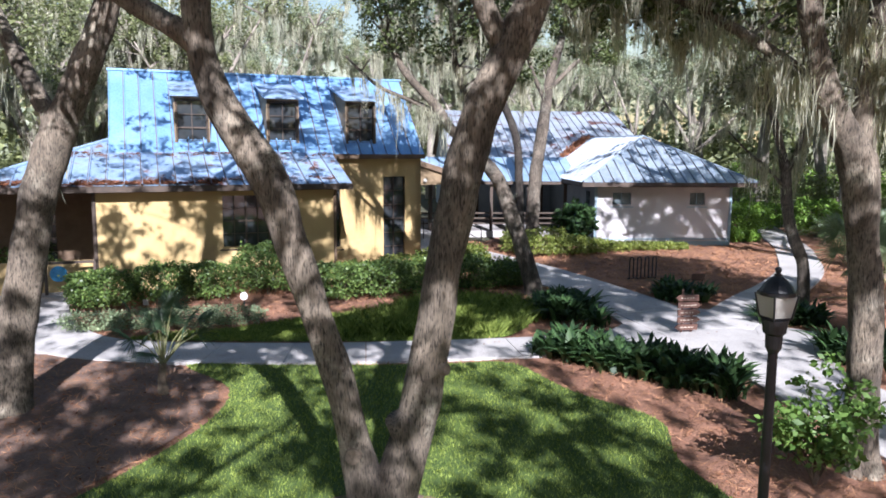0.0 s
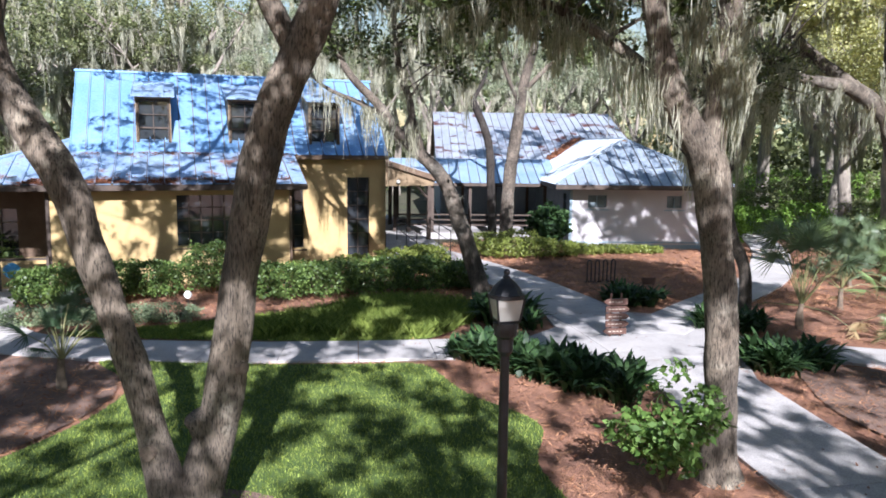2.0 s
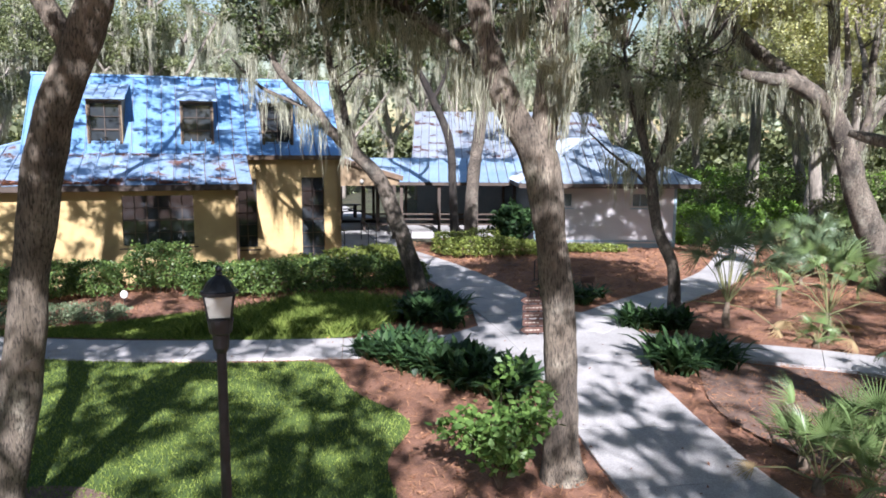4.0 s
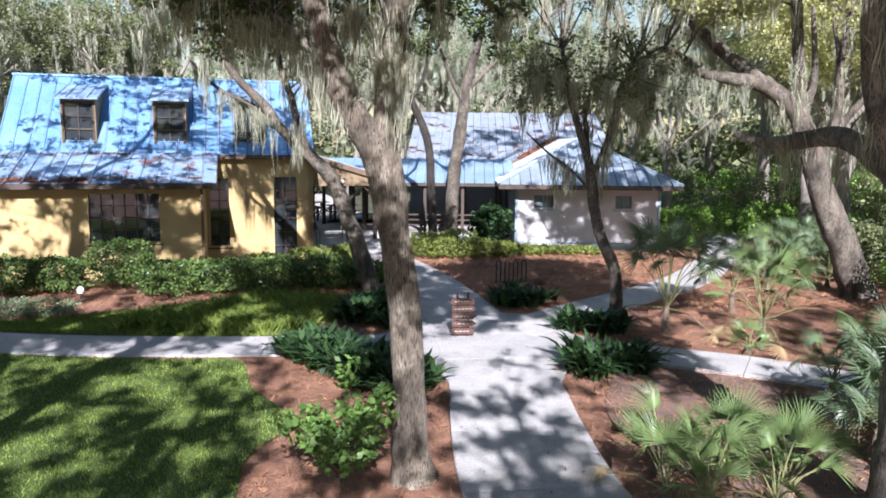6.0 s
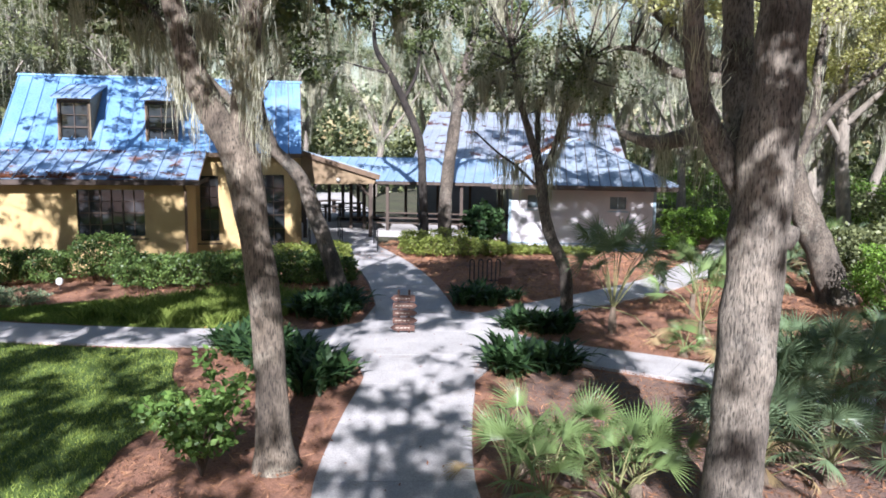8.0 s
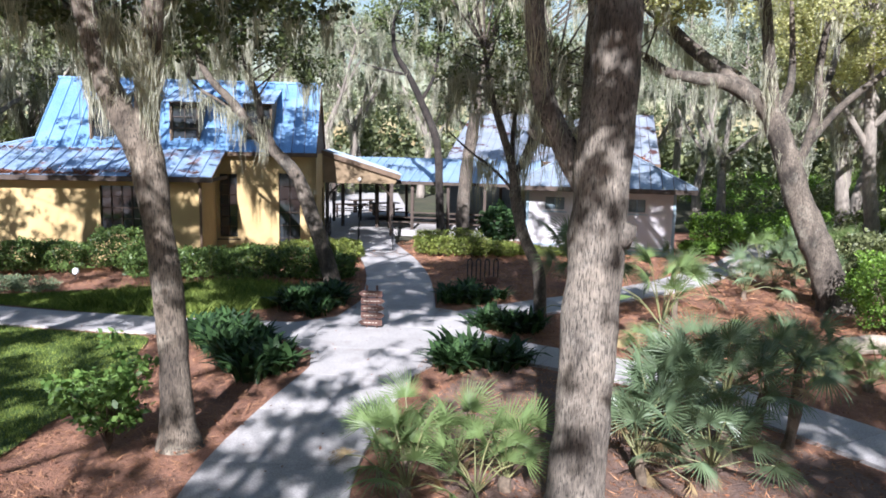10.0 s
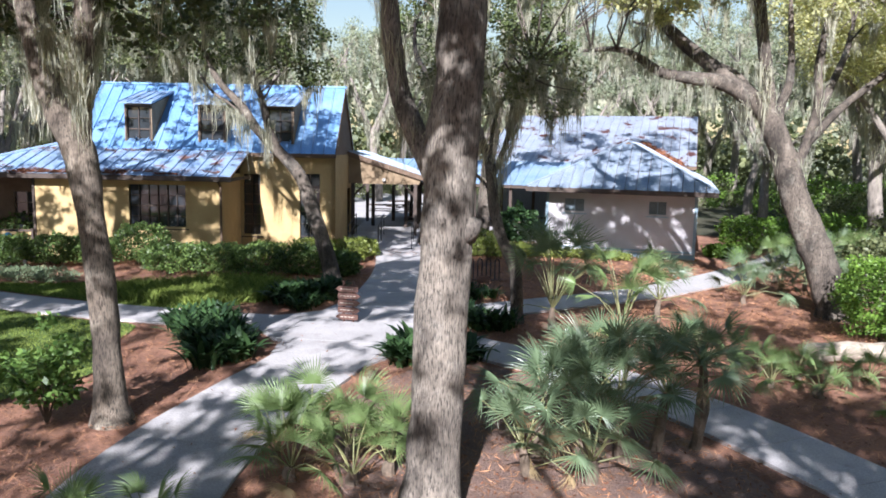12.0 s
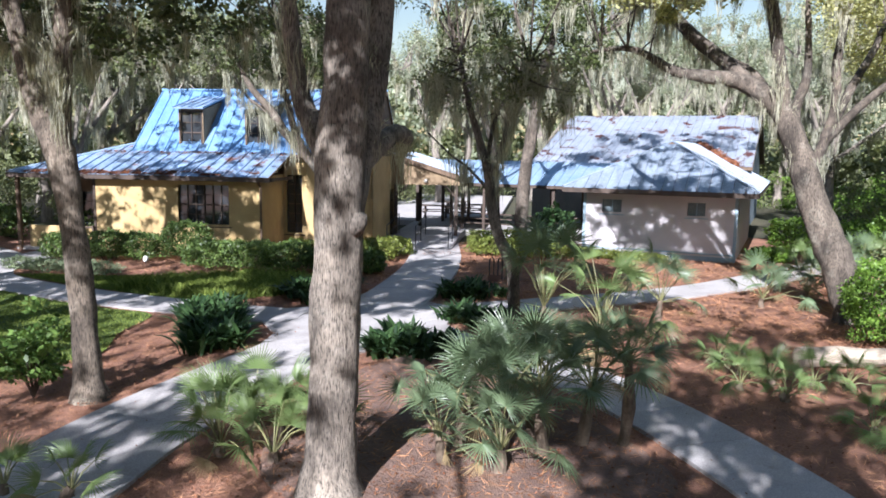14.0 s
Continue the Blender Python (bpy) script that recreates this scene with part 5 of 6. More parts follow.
def wild_oak(x, y, height, seed, lean=0.0, leaf=WOODS_LEAF, spread=3.6, label="", clumps=50, low=0.4, per=190, size=0.115, moss=260, clump=0.0, low_moss=26):
    """A woodland oak from chance: a bent trunk, five or six arching limbs, clumps and moss."""
    r = random.Random(seed)
    top = Vector((x + lean, y + r.uniform(-0.5, 0.5), height * low))
    r0 = 0.11 + height * 0.014
    trunk = [Vector((x, y, -0.1)), Vector((x + lean * 0.2 + r.uniform(-0.15, 0.15), y, height * low * 0.35)), Vector((x + lean * 0.6 + r.uniform(-0.3, 0.3), y + r.uniform(-0.2, 0.2), height * low * 0.7)), top]
    stems = [(trunk, [r0 * 1.35, r0, r0 * 0.9, r0 * 0.75])]
    crown = []
    n = r.randint(5, 6)
    for k in range(n):
        a = 2 * math.pi * (k + r.uniform(-0.3, 0.3)) / n
        reach = spread * r.uniform(0.55, 1.0)
        h = height * r.uniform(0.62, 0.95)
        st = trunk[2].lerp(top, r.uniform(0.3, 1.0))
        mid = st.lerp(Vector((x + lean + math.cos(a) * reach, y + math.sin(a) * reach, h)), 0.5) + Vector((0, 0, r.uniform(-0.3, 0.6)))
        end = Vector((x + lean + math.cos(a) * reach, y + math.sin(a) * reach, h))
        stems.append(([st, mid, end], [r0 * 0.5, r0 * 0.34, r0 * 0.1]))
        crown.append((tuple(end), (spread * 0.42, spread * 0.42, height * 0.11), clumps // n))
    crown.append(((x + lean, y, height * 0.9), (spread * 0.6, spread * 0.6, height * 0.12), clumps // 4))
    return oak("oak_tree", (x, y), stems, crown, label or "woodland live oak with hanging grey moss", seed, BARK_FAR, leaf, size, per, clump or spread * 0.19, moss, (0.5, 2.0), tuple((k, low_moss) for k in range(1, n + 1)), 9, 0.5, "woodland oaks", 26, 0.035, 0.0095)


# woodland round the buildings: a few grown trees, then copies turned and scaled
WILD_SHADED = wild_oak(-17, 24.5, 10.5, 36, 0.5, WOODS_LEAF, 4.2, moss=200)
WILD_HAZED = wild_oak(12, 60, 12.5, 37, 0.4, HAZED_WOODS, 4.4, moss=320)
WILD = [
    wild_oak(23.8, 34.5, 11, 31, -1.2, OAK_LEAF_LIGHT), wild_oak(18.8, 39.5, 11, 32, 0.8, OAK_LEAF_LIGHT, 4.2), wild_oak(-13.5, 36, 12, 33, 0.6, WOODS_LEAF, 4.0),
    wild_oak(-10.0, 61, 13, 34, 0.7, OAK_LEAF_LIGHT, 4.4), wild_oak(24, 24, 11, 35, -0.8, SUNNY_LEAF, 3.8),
]
wr = random.Random(8)
spots = [(-24, 17, 1.15), (-27, 28.5, 1.2), (-16.5, 37.5, 1.1), (-20, 39, 1.2), (-24, 36, 1.2), (-13, 51, 1.1), (-3.5, 61, 1.2), (-0.5, 60, 1.1), (5, 63, 1.15), (21, 47, 1.05), (33, 36, 1.1), (-17, 42, 1.0), (-19, 32, 1.0), 
         (-22, 26, 1.0), (-26, 34, 1.1), (-23, 45, 1.1), (-15, 58, 1.15), (-7, 66, 1.2), (1, 72, 1.2), (10, 72, 1.2), (19, 66, 1.2), (26, 56, 1.15), (33, 50, 1.15), (38, 42, 1.1), (37, 28, 1.1), 
         (-31, 44, 1.2), (-29, 22, 1.1), (-30, 56, 1.25), (-20, 70, 1.3), (30, 68, 1.3), (40, 60, 1.3), (13.5, 47, 0.9), (-14, 18.5, 0.85), (26, 12, 1.0), (-20, 12, 1.0), (8, 51.8 + 16, 1.1), (-19, 27.5, 1.2), (21, 57, 1.5)]
for k, (x, y, s) in enumerate(spots):
    # darker leaves at left stand for shade, hazed ones behind for distance
    src = WILD_SHADED if x < -12 and y < 46 else WILD_HAZED if y > 46 else WILD[k % len(WILD)]
    copy_thing(src, Matrix.Translation((x, y, -0.05)) @ Matrix.Rotation(wr.uniform(0, 6.28), 4, "Z") @ Matrix.Diagonal((s, s, s * wr.uniform(0.9, 1.15), 1)))
# unseen trees added behind the camera's way, whose open crowns throw dappled shade across the lawn
def shade_oak(x, y, seed, wide=4.4, clumps=125, deep=5.6, ahead=2.0, extra=()):
    """An unseen high open-crowned oak, added for its shade: small clumps spread evenly, so that the sun comes through
    in flecks.
    """
    return oak("oak_tree", (x, y), [
        ([(x, y, -0.1), (x + 0.2, y, 2.2), (x - 0.1, y + 0.3, 4.4), (x + 0.2, y + 0.8, 6.6), (x + 0.1, y + 1.4, 9.4)], [0.4, 0.28, 0.22, 0.11, 0.05]),
        ([(x - 0.1, y + 0.3, 4.6), (x - 1.4, y + 1.0, 6.6), (x - 3.2, y + 2.2, 8.4)], [0.1, 0.07, 0.03]),
        ([(x + 0.1, y + 0.4, 5.2), (x + 1.6, y + 1.6, 7.2), (x + 3.2, y + 3.0, 8.6)], [0.1, 0.07, 0.03]),
        ([(x + 0.1, y + 0.5, 5.6), (x + 0.2, y + 2.4, 7.6), (x - 0.2, y + 4.4, 9.0)], [0.1, 0.07, 0.03]),
    ], [((x, y + ahead, 8.8), (wide, deep, 1.8), int(clumps * 2.3)), *extra], "unseen open-crowned oak added to shade the garden", seed, BARK_FAR, OAK_LEAF, 0.12, 62, 0.38, 12, (0.4, 1.2), (), 9, 0.5, "shade oaks", 12, 0.012, 0.02, twig_every=8, fine_above=8.4)


# extra crown patches are hung apart, to dapple trunks and ground
SHADY = [shade_oak(-1.5, -3.4, 41, clumps=112), shade_oak(5.6, -4.0, 42, clumps=84, extra=[((2.9, -1.2, 9.0), (1.2, 2.8, 1.0), 42)])]
shade_oak(10.6, -3.4, 43, 2.3, 42, extra=[((12.1, -4.2, 8.9), (1.7, 2.6, 1.0), 58)])
shade_oak(18.2, -1.6, 46, 3.0, 56, 2.9, 3.2)
shade_oak(18.4, 5.0, 44, 2.6, 55)
shade_oak(14.4, -5.0, 45, 2.0, 15)
for k, (x, y, s) in enumerate(((21.0, -2.4, 1.0), (-9.0, -2.8, 1.0), (27, 13, 1.0), (26, 1.5, 1.0), (-13.0, 6.5, 1.05), (-17.5, 12.0, 1.1), (-8.6, 5.5, 0.95))):
    copy_thing(SHADY[k % 2], Matrix.Translation((x, y, -0.05)) @ Matrix.Rotation(wr.uniform(-0.4, 0.4), 4, "Z") @ Matrix.Diagonal((s, s, s, 1)))
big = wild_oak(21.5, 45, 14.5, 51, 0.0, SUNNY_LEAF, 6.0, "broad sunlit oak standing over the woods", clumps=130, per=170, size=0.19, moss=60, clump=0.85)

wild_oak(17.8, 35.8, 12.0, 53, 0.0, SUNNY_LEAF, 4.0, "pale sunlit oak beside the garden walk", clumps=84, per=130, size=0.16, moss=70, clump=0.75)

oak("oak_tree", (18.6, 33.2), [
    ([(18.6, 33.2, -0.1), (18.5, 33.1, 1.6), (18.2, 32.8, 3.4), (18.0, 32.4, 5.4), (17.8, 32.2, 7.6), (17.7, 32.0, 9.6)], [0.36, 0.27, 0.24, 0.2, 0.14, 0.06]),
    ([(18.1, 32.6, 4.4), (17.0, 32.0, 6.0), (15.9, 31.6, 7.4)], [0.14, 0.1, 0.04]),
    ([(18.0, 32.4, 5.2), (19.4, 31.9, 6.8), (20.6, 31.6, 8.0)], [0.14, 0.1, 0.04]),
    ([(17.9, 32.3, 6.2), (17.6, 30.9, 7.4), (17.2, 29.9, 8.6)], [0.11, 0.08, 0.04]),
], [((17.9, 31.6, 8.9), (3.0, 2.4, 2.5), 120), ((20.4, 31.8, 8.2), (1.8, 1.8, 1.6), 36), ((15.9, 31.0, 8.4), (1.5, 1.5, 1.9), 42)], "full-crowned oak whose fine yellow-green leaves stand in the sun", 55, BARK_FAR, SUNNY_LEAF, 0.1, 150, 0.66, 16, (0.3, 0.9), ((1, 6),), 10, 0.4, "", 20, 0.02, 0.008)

# far woods closing the view all round
fr = np.random.default_rng(21)
n = 2300
ang = fr.uniform(0, 2 * np.pi, n)
rad = fr.uniform(66, 100, n)
cen = np.stack([6 + np.cos(ang) * rad, 18 + np.sin(ang) * rad, 0.4 + 12.5 * fr.random(n) ** 1.15], 1)
n = 1500
ang = fr.uniform(0, 2 * np.pi, n)
rad = fr.uniform(64, 84, n)
low = np.stack([6 + np.cos(ang) * rad, 18 + np.sin(ang) * rad, 0.3 + 6.2 * fr.random(n)], 1)
for lf, c in ((OAK_LEAF_LIGHT, cen[::2]), (HAZED_WOODS, cen[1::2]), (WOODS_LEAF, low)):
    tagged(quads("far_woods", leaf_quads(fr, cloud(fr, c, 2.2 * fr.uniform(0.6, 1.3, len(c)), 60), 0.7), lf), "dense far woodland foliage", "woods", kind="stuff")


# undergrowth filling the woods between the trunks
ur = np.random.default_rng(22)
xy = ur.uniform((-45, 10), (50, 72), size=(14000, 2))
x, y = xy[:, 0], xy[:, 1]
keep = ((x > 18.6 + 0.02 * (y - 20)) & (y > 17) & (x > 17.5 + np.maximum(0, 28 - y) * 0.5)) | ((x > 13.0) & (y > 46) & (y < 75)) | ((y > 62) & (x > -2)) | (y > 66) | ((x < -13.5) & (y > 23)) | (x < -21)
xy = xy[keep][:3300]
cen = np.concatenate([xy, 0.3 + 2.4 * ur.random((len(xy), 1)) ** 1.3], 1)
# bright leaves only at right: sun and shade put into the leaf tone
sunny = (cen[:, 0] > 4) & (np.arange(len(cen)) % 2 == 0)
for nm, lf, sel in (("undergrowth", WOODS_LEAF, ~sunny), ("undergrowth", BRIGHT_LEAF, sunny)):
    c = cen[sel]
    tagged(quads(nm, leaf_quads(ur, cloud(ur, c, 0.7 * ur.uniform(0.5, 1.4, len(c)), 90), 0.16), lf), "tangled green undergrowth between the trees", "undergrowth", kind="stuff")


# ---- shrubs, palms and strap-leaved plants ----
def shrub(name, x, y, rx, ry, h, leaf, label, seed, count=2600, size=0.06, category="shrub", group="", turn=0.0, boxy=0.5, base=0.12):
    """A dense bush: stems at the foot and a lumpy shell of leaves."""
    r = np.random.default_rng(seed)
    ob = thing(name, pose(x, y, 0, 0, 0, turn), label, category, group)
    d = r.normal(size=(count, 3))
    d /= np.linalg.norm(d, axis=1, keepdims=True)
    e = 1.0 / np.maximum(np.abs(d).max(axis=1, keepdims=True), 1e-6)
    shape = d * (1 + (e - 1) * boxy)
    lump = np.array([noise.noise(Vector((v[0] * 2.3 + seed, v[1] * 2.3, v[2] * 2.3))) for v in shape])[:, None]
    k = r.uniform(0.45, 1.0, (count, 1)) ** 0.35
    p = shape * k * (1 + 0.42 * lump) * np.array([rx, ry, h * (1 - base) / 2])
    p[:, 2] += h * (1 + base) / 2
    p = p[p[:, 2] > 0.03]
    quads("foliage", leaf_quads(r, p, size, 0.1, 0.4), leaf, ob)
    bm = bmesh.new()
    for _ in range(9):
        a, s = r.uniform(0, 6.28), r.uniform(0.1, 0.35)
        tube(bm, [(math.cos(a) * rx * s, math.sin(a) * ry * s, -0.02), (math.cos(a) * rx * (s + 0.2), math.sin(a) * ry * (s + 0.2), h * 0.35), (math.cos(a) * rx * (s + 0.45), math.sin(a) * ry * (s + 0.45), h * 0.7)], [0.014, 0.011, 0.006], 5)
    tagged(part("stem_growth", bm, STEM, ob), kind="stuff")
    return ob


HEDGE = "dark green clipped hedge shrub before the yellow wall"
for k, (x, y, rx, ry, h, c) in enumerate([(-8.9, 19.2, 0.8, 0.65, 1.0, 0), (-7.7, 20.1, 0.75, 0.6, 1.05, 0), (-6.7, 20.7, 0.7, 0.6, 1.0, 0), (-3.3, 21.0, 0.85, 0.7, 1.0, 0), (-2.0, 21.6, 0.85, 0.7, 1.0, 0), (-0.7, 22.2, 0.85, 0.7, 1.0, 0), (0.6, 22.9, 0.75, 0.7, 0.95, 0), (1.75, 23.4, 0.6, 0.6, 0.8, 0), (-9.75, 20.0, 0.42, 0.4, 0.75, 0)]):
    shrub("hedge_shrub", x, y, rx, ry, h, HEDGE_LEAF, HEDGE, 50 + k, 4200, 0.075, group="hedge before the house", turn=25, boxy=0.6)
shrub("rounded_shrub", -5.3, 21.6, 0.95, 0.85, 1.45, HEDGE_LEAF, "rounded leafy shrub under the wide window", 70, 5200, 0.075, boxy=0.25)
for k, (x, y, rx, ry, h) in enumerate([(-2.9, 23.0, 0.7, 0.5, 0.75), (-1.7, 23.9, 0.75, 0.55, 0.85), (-0.5, 25.0, 0.8, 0.6, 0.95), (0.4, 26.0, 0.7, 0.6, 0.9), (0.0, 27.6, 0.6, 0.5, 0.7), (-4.2, 22.6, 0.5, 0.4, 0.7)]):
    shrub("foundation_shrub", x, y, rx, ry, h, YELLOW_LEAF, "yellow-green low shrub at the foot of the house wall", 80 + k, 2800, 0.075, group="foundation shrubs", turn=25)
for k, (x, y, rx, ry, h) in enumerate([(2.9, 29.8, 0.8, 0.6, 0.85), (4.2, 30.2, 0.75, 0.6, 0.8), (3.5, 31.0, 0.8, 0.6, 1.0), (2.2, 30.6, 0.6, 0.5, 0.9), (5.3, 30.8, 0.6, 0.5, 0.6), (6.3, 31.6, 0.7, 0.4, 0.4), (7.4, 32.1, 0.8, 0.4, 0.35), (8.6, 32.4, 0.8, 0.4, 0.3)]):
    shrub("foundation_shrub", x, y, rx, ry, h, YELLOW_LEAF, "low yellow-green shrub beside the entrance walk", 90 + k, 2200, 0.075, group="foundation shrubs")
shrub("leafy_shrub", 4.7, 32.3, 0.85, 0.7, 1.9, STRAP_LEAF, "tall broad-leaved green shrub at the left of the white building", 99, 1100, 0.2, boxy=0.0, base=0.2)
for k, (x, y, rx, ry) in enumerate([(-8.0, 17.1, 0.75, 0.6), (-7.0, 17.35, 0.8, 0.65), (-6.0, 17.7, 0.8, 0.6), (-5.0, 18.0, 0.7, 0.5)]):
    shrub("ground_cover_clump", x, y, rx, ry, 0.4, PALE_LEAF, "pale variegated ground cover beside the path", 100 + k, 2400, 0.045, "ground cover", "pale ground cover")
for k, (x, y, rx, ry, h) in enumerate([(13.3, 38.5, 1.2, 0.9, 1.5), (15.2, 40.5, 1.2, 0.9, 1.4), (12.6, 35.6, 0.8, 0.5, 0.5), (17.0, 38.0, 1.2, 1.0, 1.8)]):
    shrub("garden_hedge", x, y, rx, ry, h, BRIGHT_LEAF, "sunlit bright green hedge beside the white building", 110 + k, 3600, 0.11, group="bright hedges")
for k, (x, y, rx, ry, h) in enumerate([(17.4, 22.6, 1.2, 1.3, 1.9), (18.9, 22.2, 1.3, 1.2, 1.7), (18.4, 26.5, 1.4, 1.3, 2.1), (20.5, 24.5, 1.5, 1.3, 2.4), (17.8, 29.5, 1.2, 1.2, 1.8), (20.0, 29.5, 1.5, 1.4, 2.4), (22.5, 27.5, 1.6, 1.5, 2.6), (19.0, 34.5, 1.5, 1.4, 2.2), (22.5, 35, 1.8, 1.5, 2.8), (18.5, 44.5, 1.8, 1.4, 2.6), (25.5, 22, 1.8, 1.6, 2.8), (21.5, 21, 1.4, 1.3, 2.0)]):
    shrub("woodland_shrub", x, y, rx, ry, h, BRIGHT_LEAF if k in (0, 1, 3) else WOODS_LEAF, "leafy green undergrowth shrub at the edge of the woods", 130 + k, 9000 if k < 2 else 4200, 0.075 if k < 2 else 0.12, group="undergrowth")
for k, (x, y, rx, ry, h) in enumerate([(-13.5, 23, 1.2, 1.0, 1.4), (-15.5, 27, 1.4, 1.2, 2.0), (-17, 21, 1.3, 1.1, 1.5), (-19.5, 17, 1.3, 1.2, 1.6), (-12.5, 40, 1.6, 1.2, 2.4)]):
    shrub("woodland_shrub", x, y, rx, ry, h, HEDGE_LEAF, "dark green undergrowth behind the house", 150 + k, 2800, 0.13, group="undergrowth")


def strap_leaf(r, length, width):
    """One long arching blade, folded along its middle."""
    arch = r.uniform(0.45, 1.25)
    row = []
    for i in range(5):
        t = i / 4
        x = length * (0.08 + arch * 0.62 * t ** 1.6)
        z = length * (0.88 * t - arch * 0.45 * t * t)
        w = width * (0.35, 0.9, 1.0, 0.72, 0.02)[i]
        row.append(((x, -w, z + w * 0.25), (x, 0, z), (x, w, z + w * 0.25)))
    return row


def strap_mesh(seed, count, length, width, name):
    r = random.Random(seed)
    verts, faces = [], []
    for _ in range(count):
        a = r.uniform(0, 6.283)
        ox, oy = r.gauss(0, 0.13), r.gauss(0, 0.13)
        b = len(verts)
        for tri3 in strap_leaf(r, length * r.uniform(0.65, 1.2), width * r.uniform(0.75, 1.2)):
            for x, y, z in tri3:
                verts.append((ox + x * math.cos(a) - y * math.sin(a), oy + x * math.sin(a) + y * math.cos(a), z))
        for i in range(4):
            for j in range(2):
                p = b + i * 3 + j
                faces.append((p, p + 1, p + 4, p + 3))
    me = bpy.data.meshes.new(name)
    me.from_pydata(verts, [], faces)
    me.materials.append(STRAP_LEAF)
    me.shade_smooth()
    return me


STRAPS = [strap_mesh(200 + k, 46, 0.8, 0.062, "strap_plant") for k in range(4)]
pr = random.Random(4)


def strap_plant(x, y, s, label, group):
    ob = new("strap_leaf_plant", STRAPS[pr.randrange(4)])
    ob.matrix_world = pose(x, y, 0.0, 0, 0, pr.uniform(0, 360)) @ Matrix.Diagonal((s, s, s * pr.uniform(0.9, 1.1), 1))
    tagged(ob, label, "plant", group)


for k in range(26):
    t = k / 25
    for o in (-0.32, 0.32):
        strap_plant(2.5 + 2.75 * t + o * 0.6 + pr.uniform(-0.15, 0.15), 16.15 - 2.35 * t + o * 0.75 + pr.uniform(-0.15, 0.15), pr.uniform(0.8, 1.05), "dark glossy strap-leaved plant in the bed along the path", "strap plant bed")
for cx, cy, n, sp, s in ((8.5, 16.0, 18, 0.5, 0.95), (6.55, 21.9, 18, 0.6, 0.9), (3.05, 19.3, 22, 0.55, 1.0), (2.8, 20.6, 10, 0.45, 0.9), (8.35, 19.2, 16, 0.5, 0.9)):
    for _ in range(n):
        strap_plant(cx + pr.gauss(0, sp * 0.7), cy + pr.gauss(0, sp * 0.6), s * pr.uniform(0.8, 1.1), "dark strap-leaved plant clump beside the concrete walk", "strap plant clumps")


def fan_mesh(seed, radius, material, fingers=26, sweep=255):
    """A palmetto fan: stiff folded fingers, joined in the inner third and free beyond, the outer ones shorter."""
    r = random.Random(seed)
    verts, faces = [(0.0, 0.0, 0.0)], []
    half = radians(sweep / fingers) * 0.5
    limp = r.uniform(0.15, 0.5)
    for k in range(fingers):
        a = radians(-sweep / 2 + sweep * (k + 0.5) / fingers) + r.uniform(-0.35, 0.35) * half
        ln = radius * (0.72 + 0.28 * math.cos(a * 0.6)) * r.uniform(0.86, 1.06)
        droop = limp * r.uniform(0.5, 1.6)
        cup = 0.16 * radius * (1 - math.cos(a))
        b = len(verts)
        for t, w in ((0.26, 1.0), (0.55, 0.86), (0.8, 0.52), (1.0, 0.03)):
            d = ln * t
            side = half * w * ln * 0.3
            z = -droop * ln * max(0, t - 0.4) ** 2 * 1.9 - cup * t
            cx, cy = math.cos(a) * d, math.sin(a) * d
            nx, ny = -math.sin(a) * side, math.cos(a) * side
            verts += [(cx - nx, cy - ny, z - side * 0.35), (cx, cy, z + side * 0.55), (cx + nx, cy + ny, z - side * 0.35)]
        faces += [(0, b, b + 1), (0, b + 1, b + 2)]
        for i in range(3):
            for j in range(2):
                p = b + i * 3 + j
                faces.append((p, p + 3, p + 4, p + 1))
    me = bpy.data.meshes.new("fan")
    me.from_pydata(verts, [], faces)
    me.materials.append(material)
    return me


FANS = {m.name: [fan_mesh(300 + 7 * k, 0.5, m, 24, sw) for k in range(6)] for m, sw in ((PALM_LEAF, 185), (PALM_BLUE, 250), (PALM_DARK, 210))}
DRY_FAN = fan_mesh(361, 0.45, PALM_DRY, 20, 190)


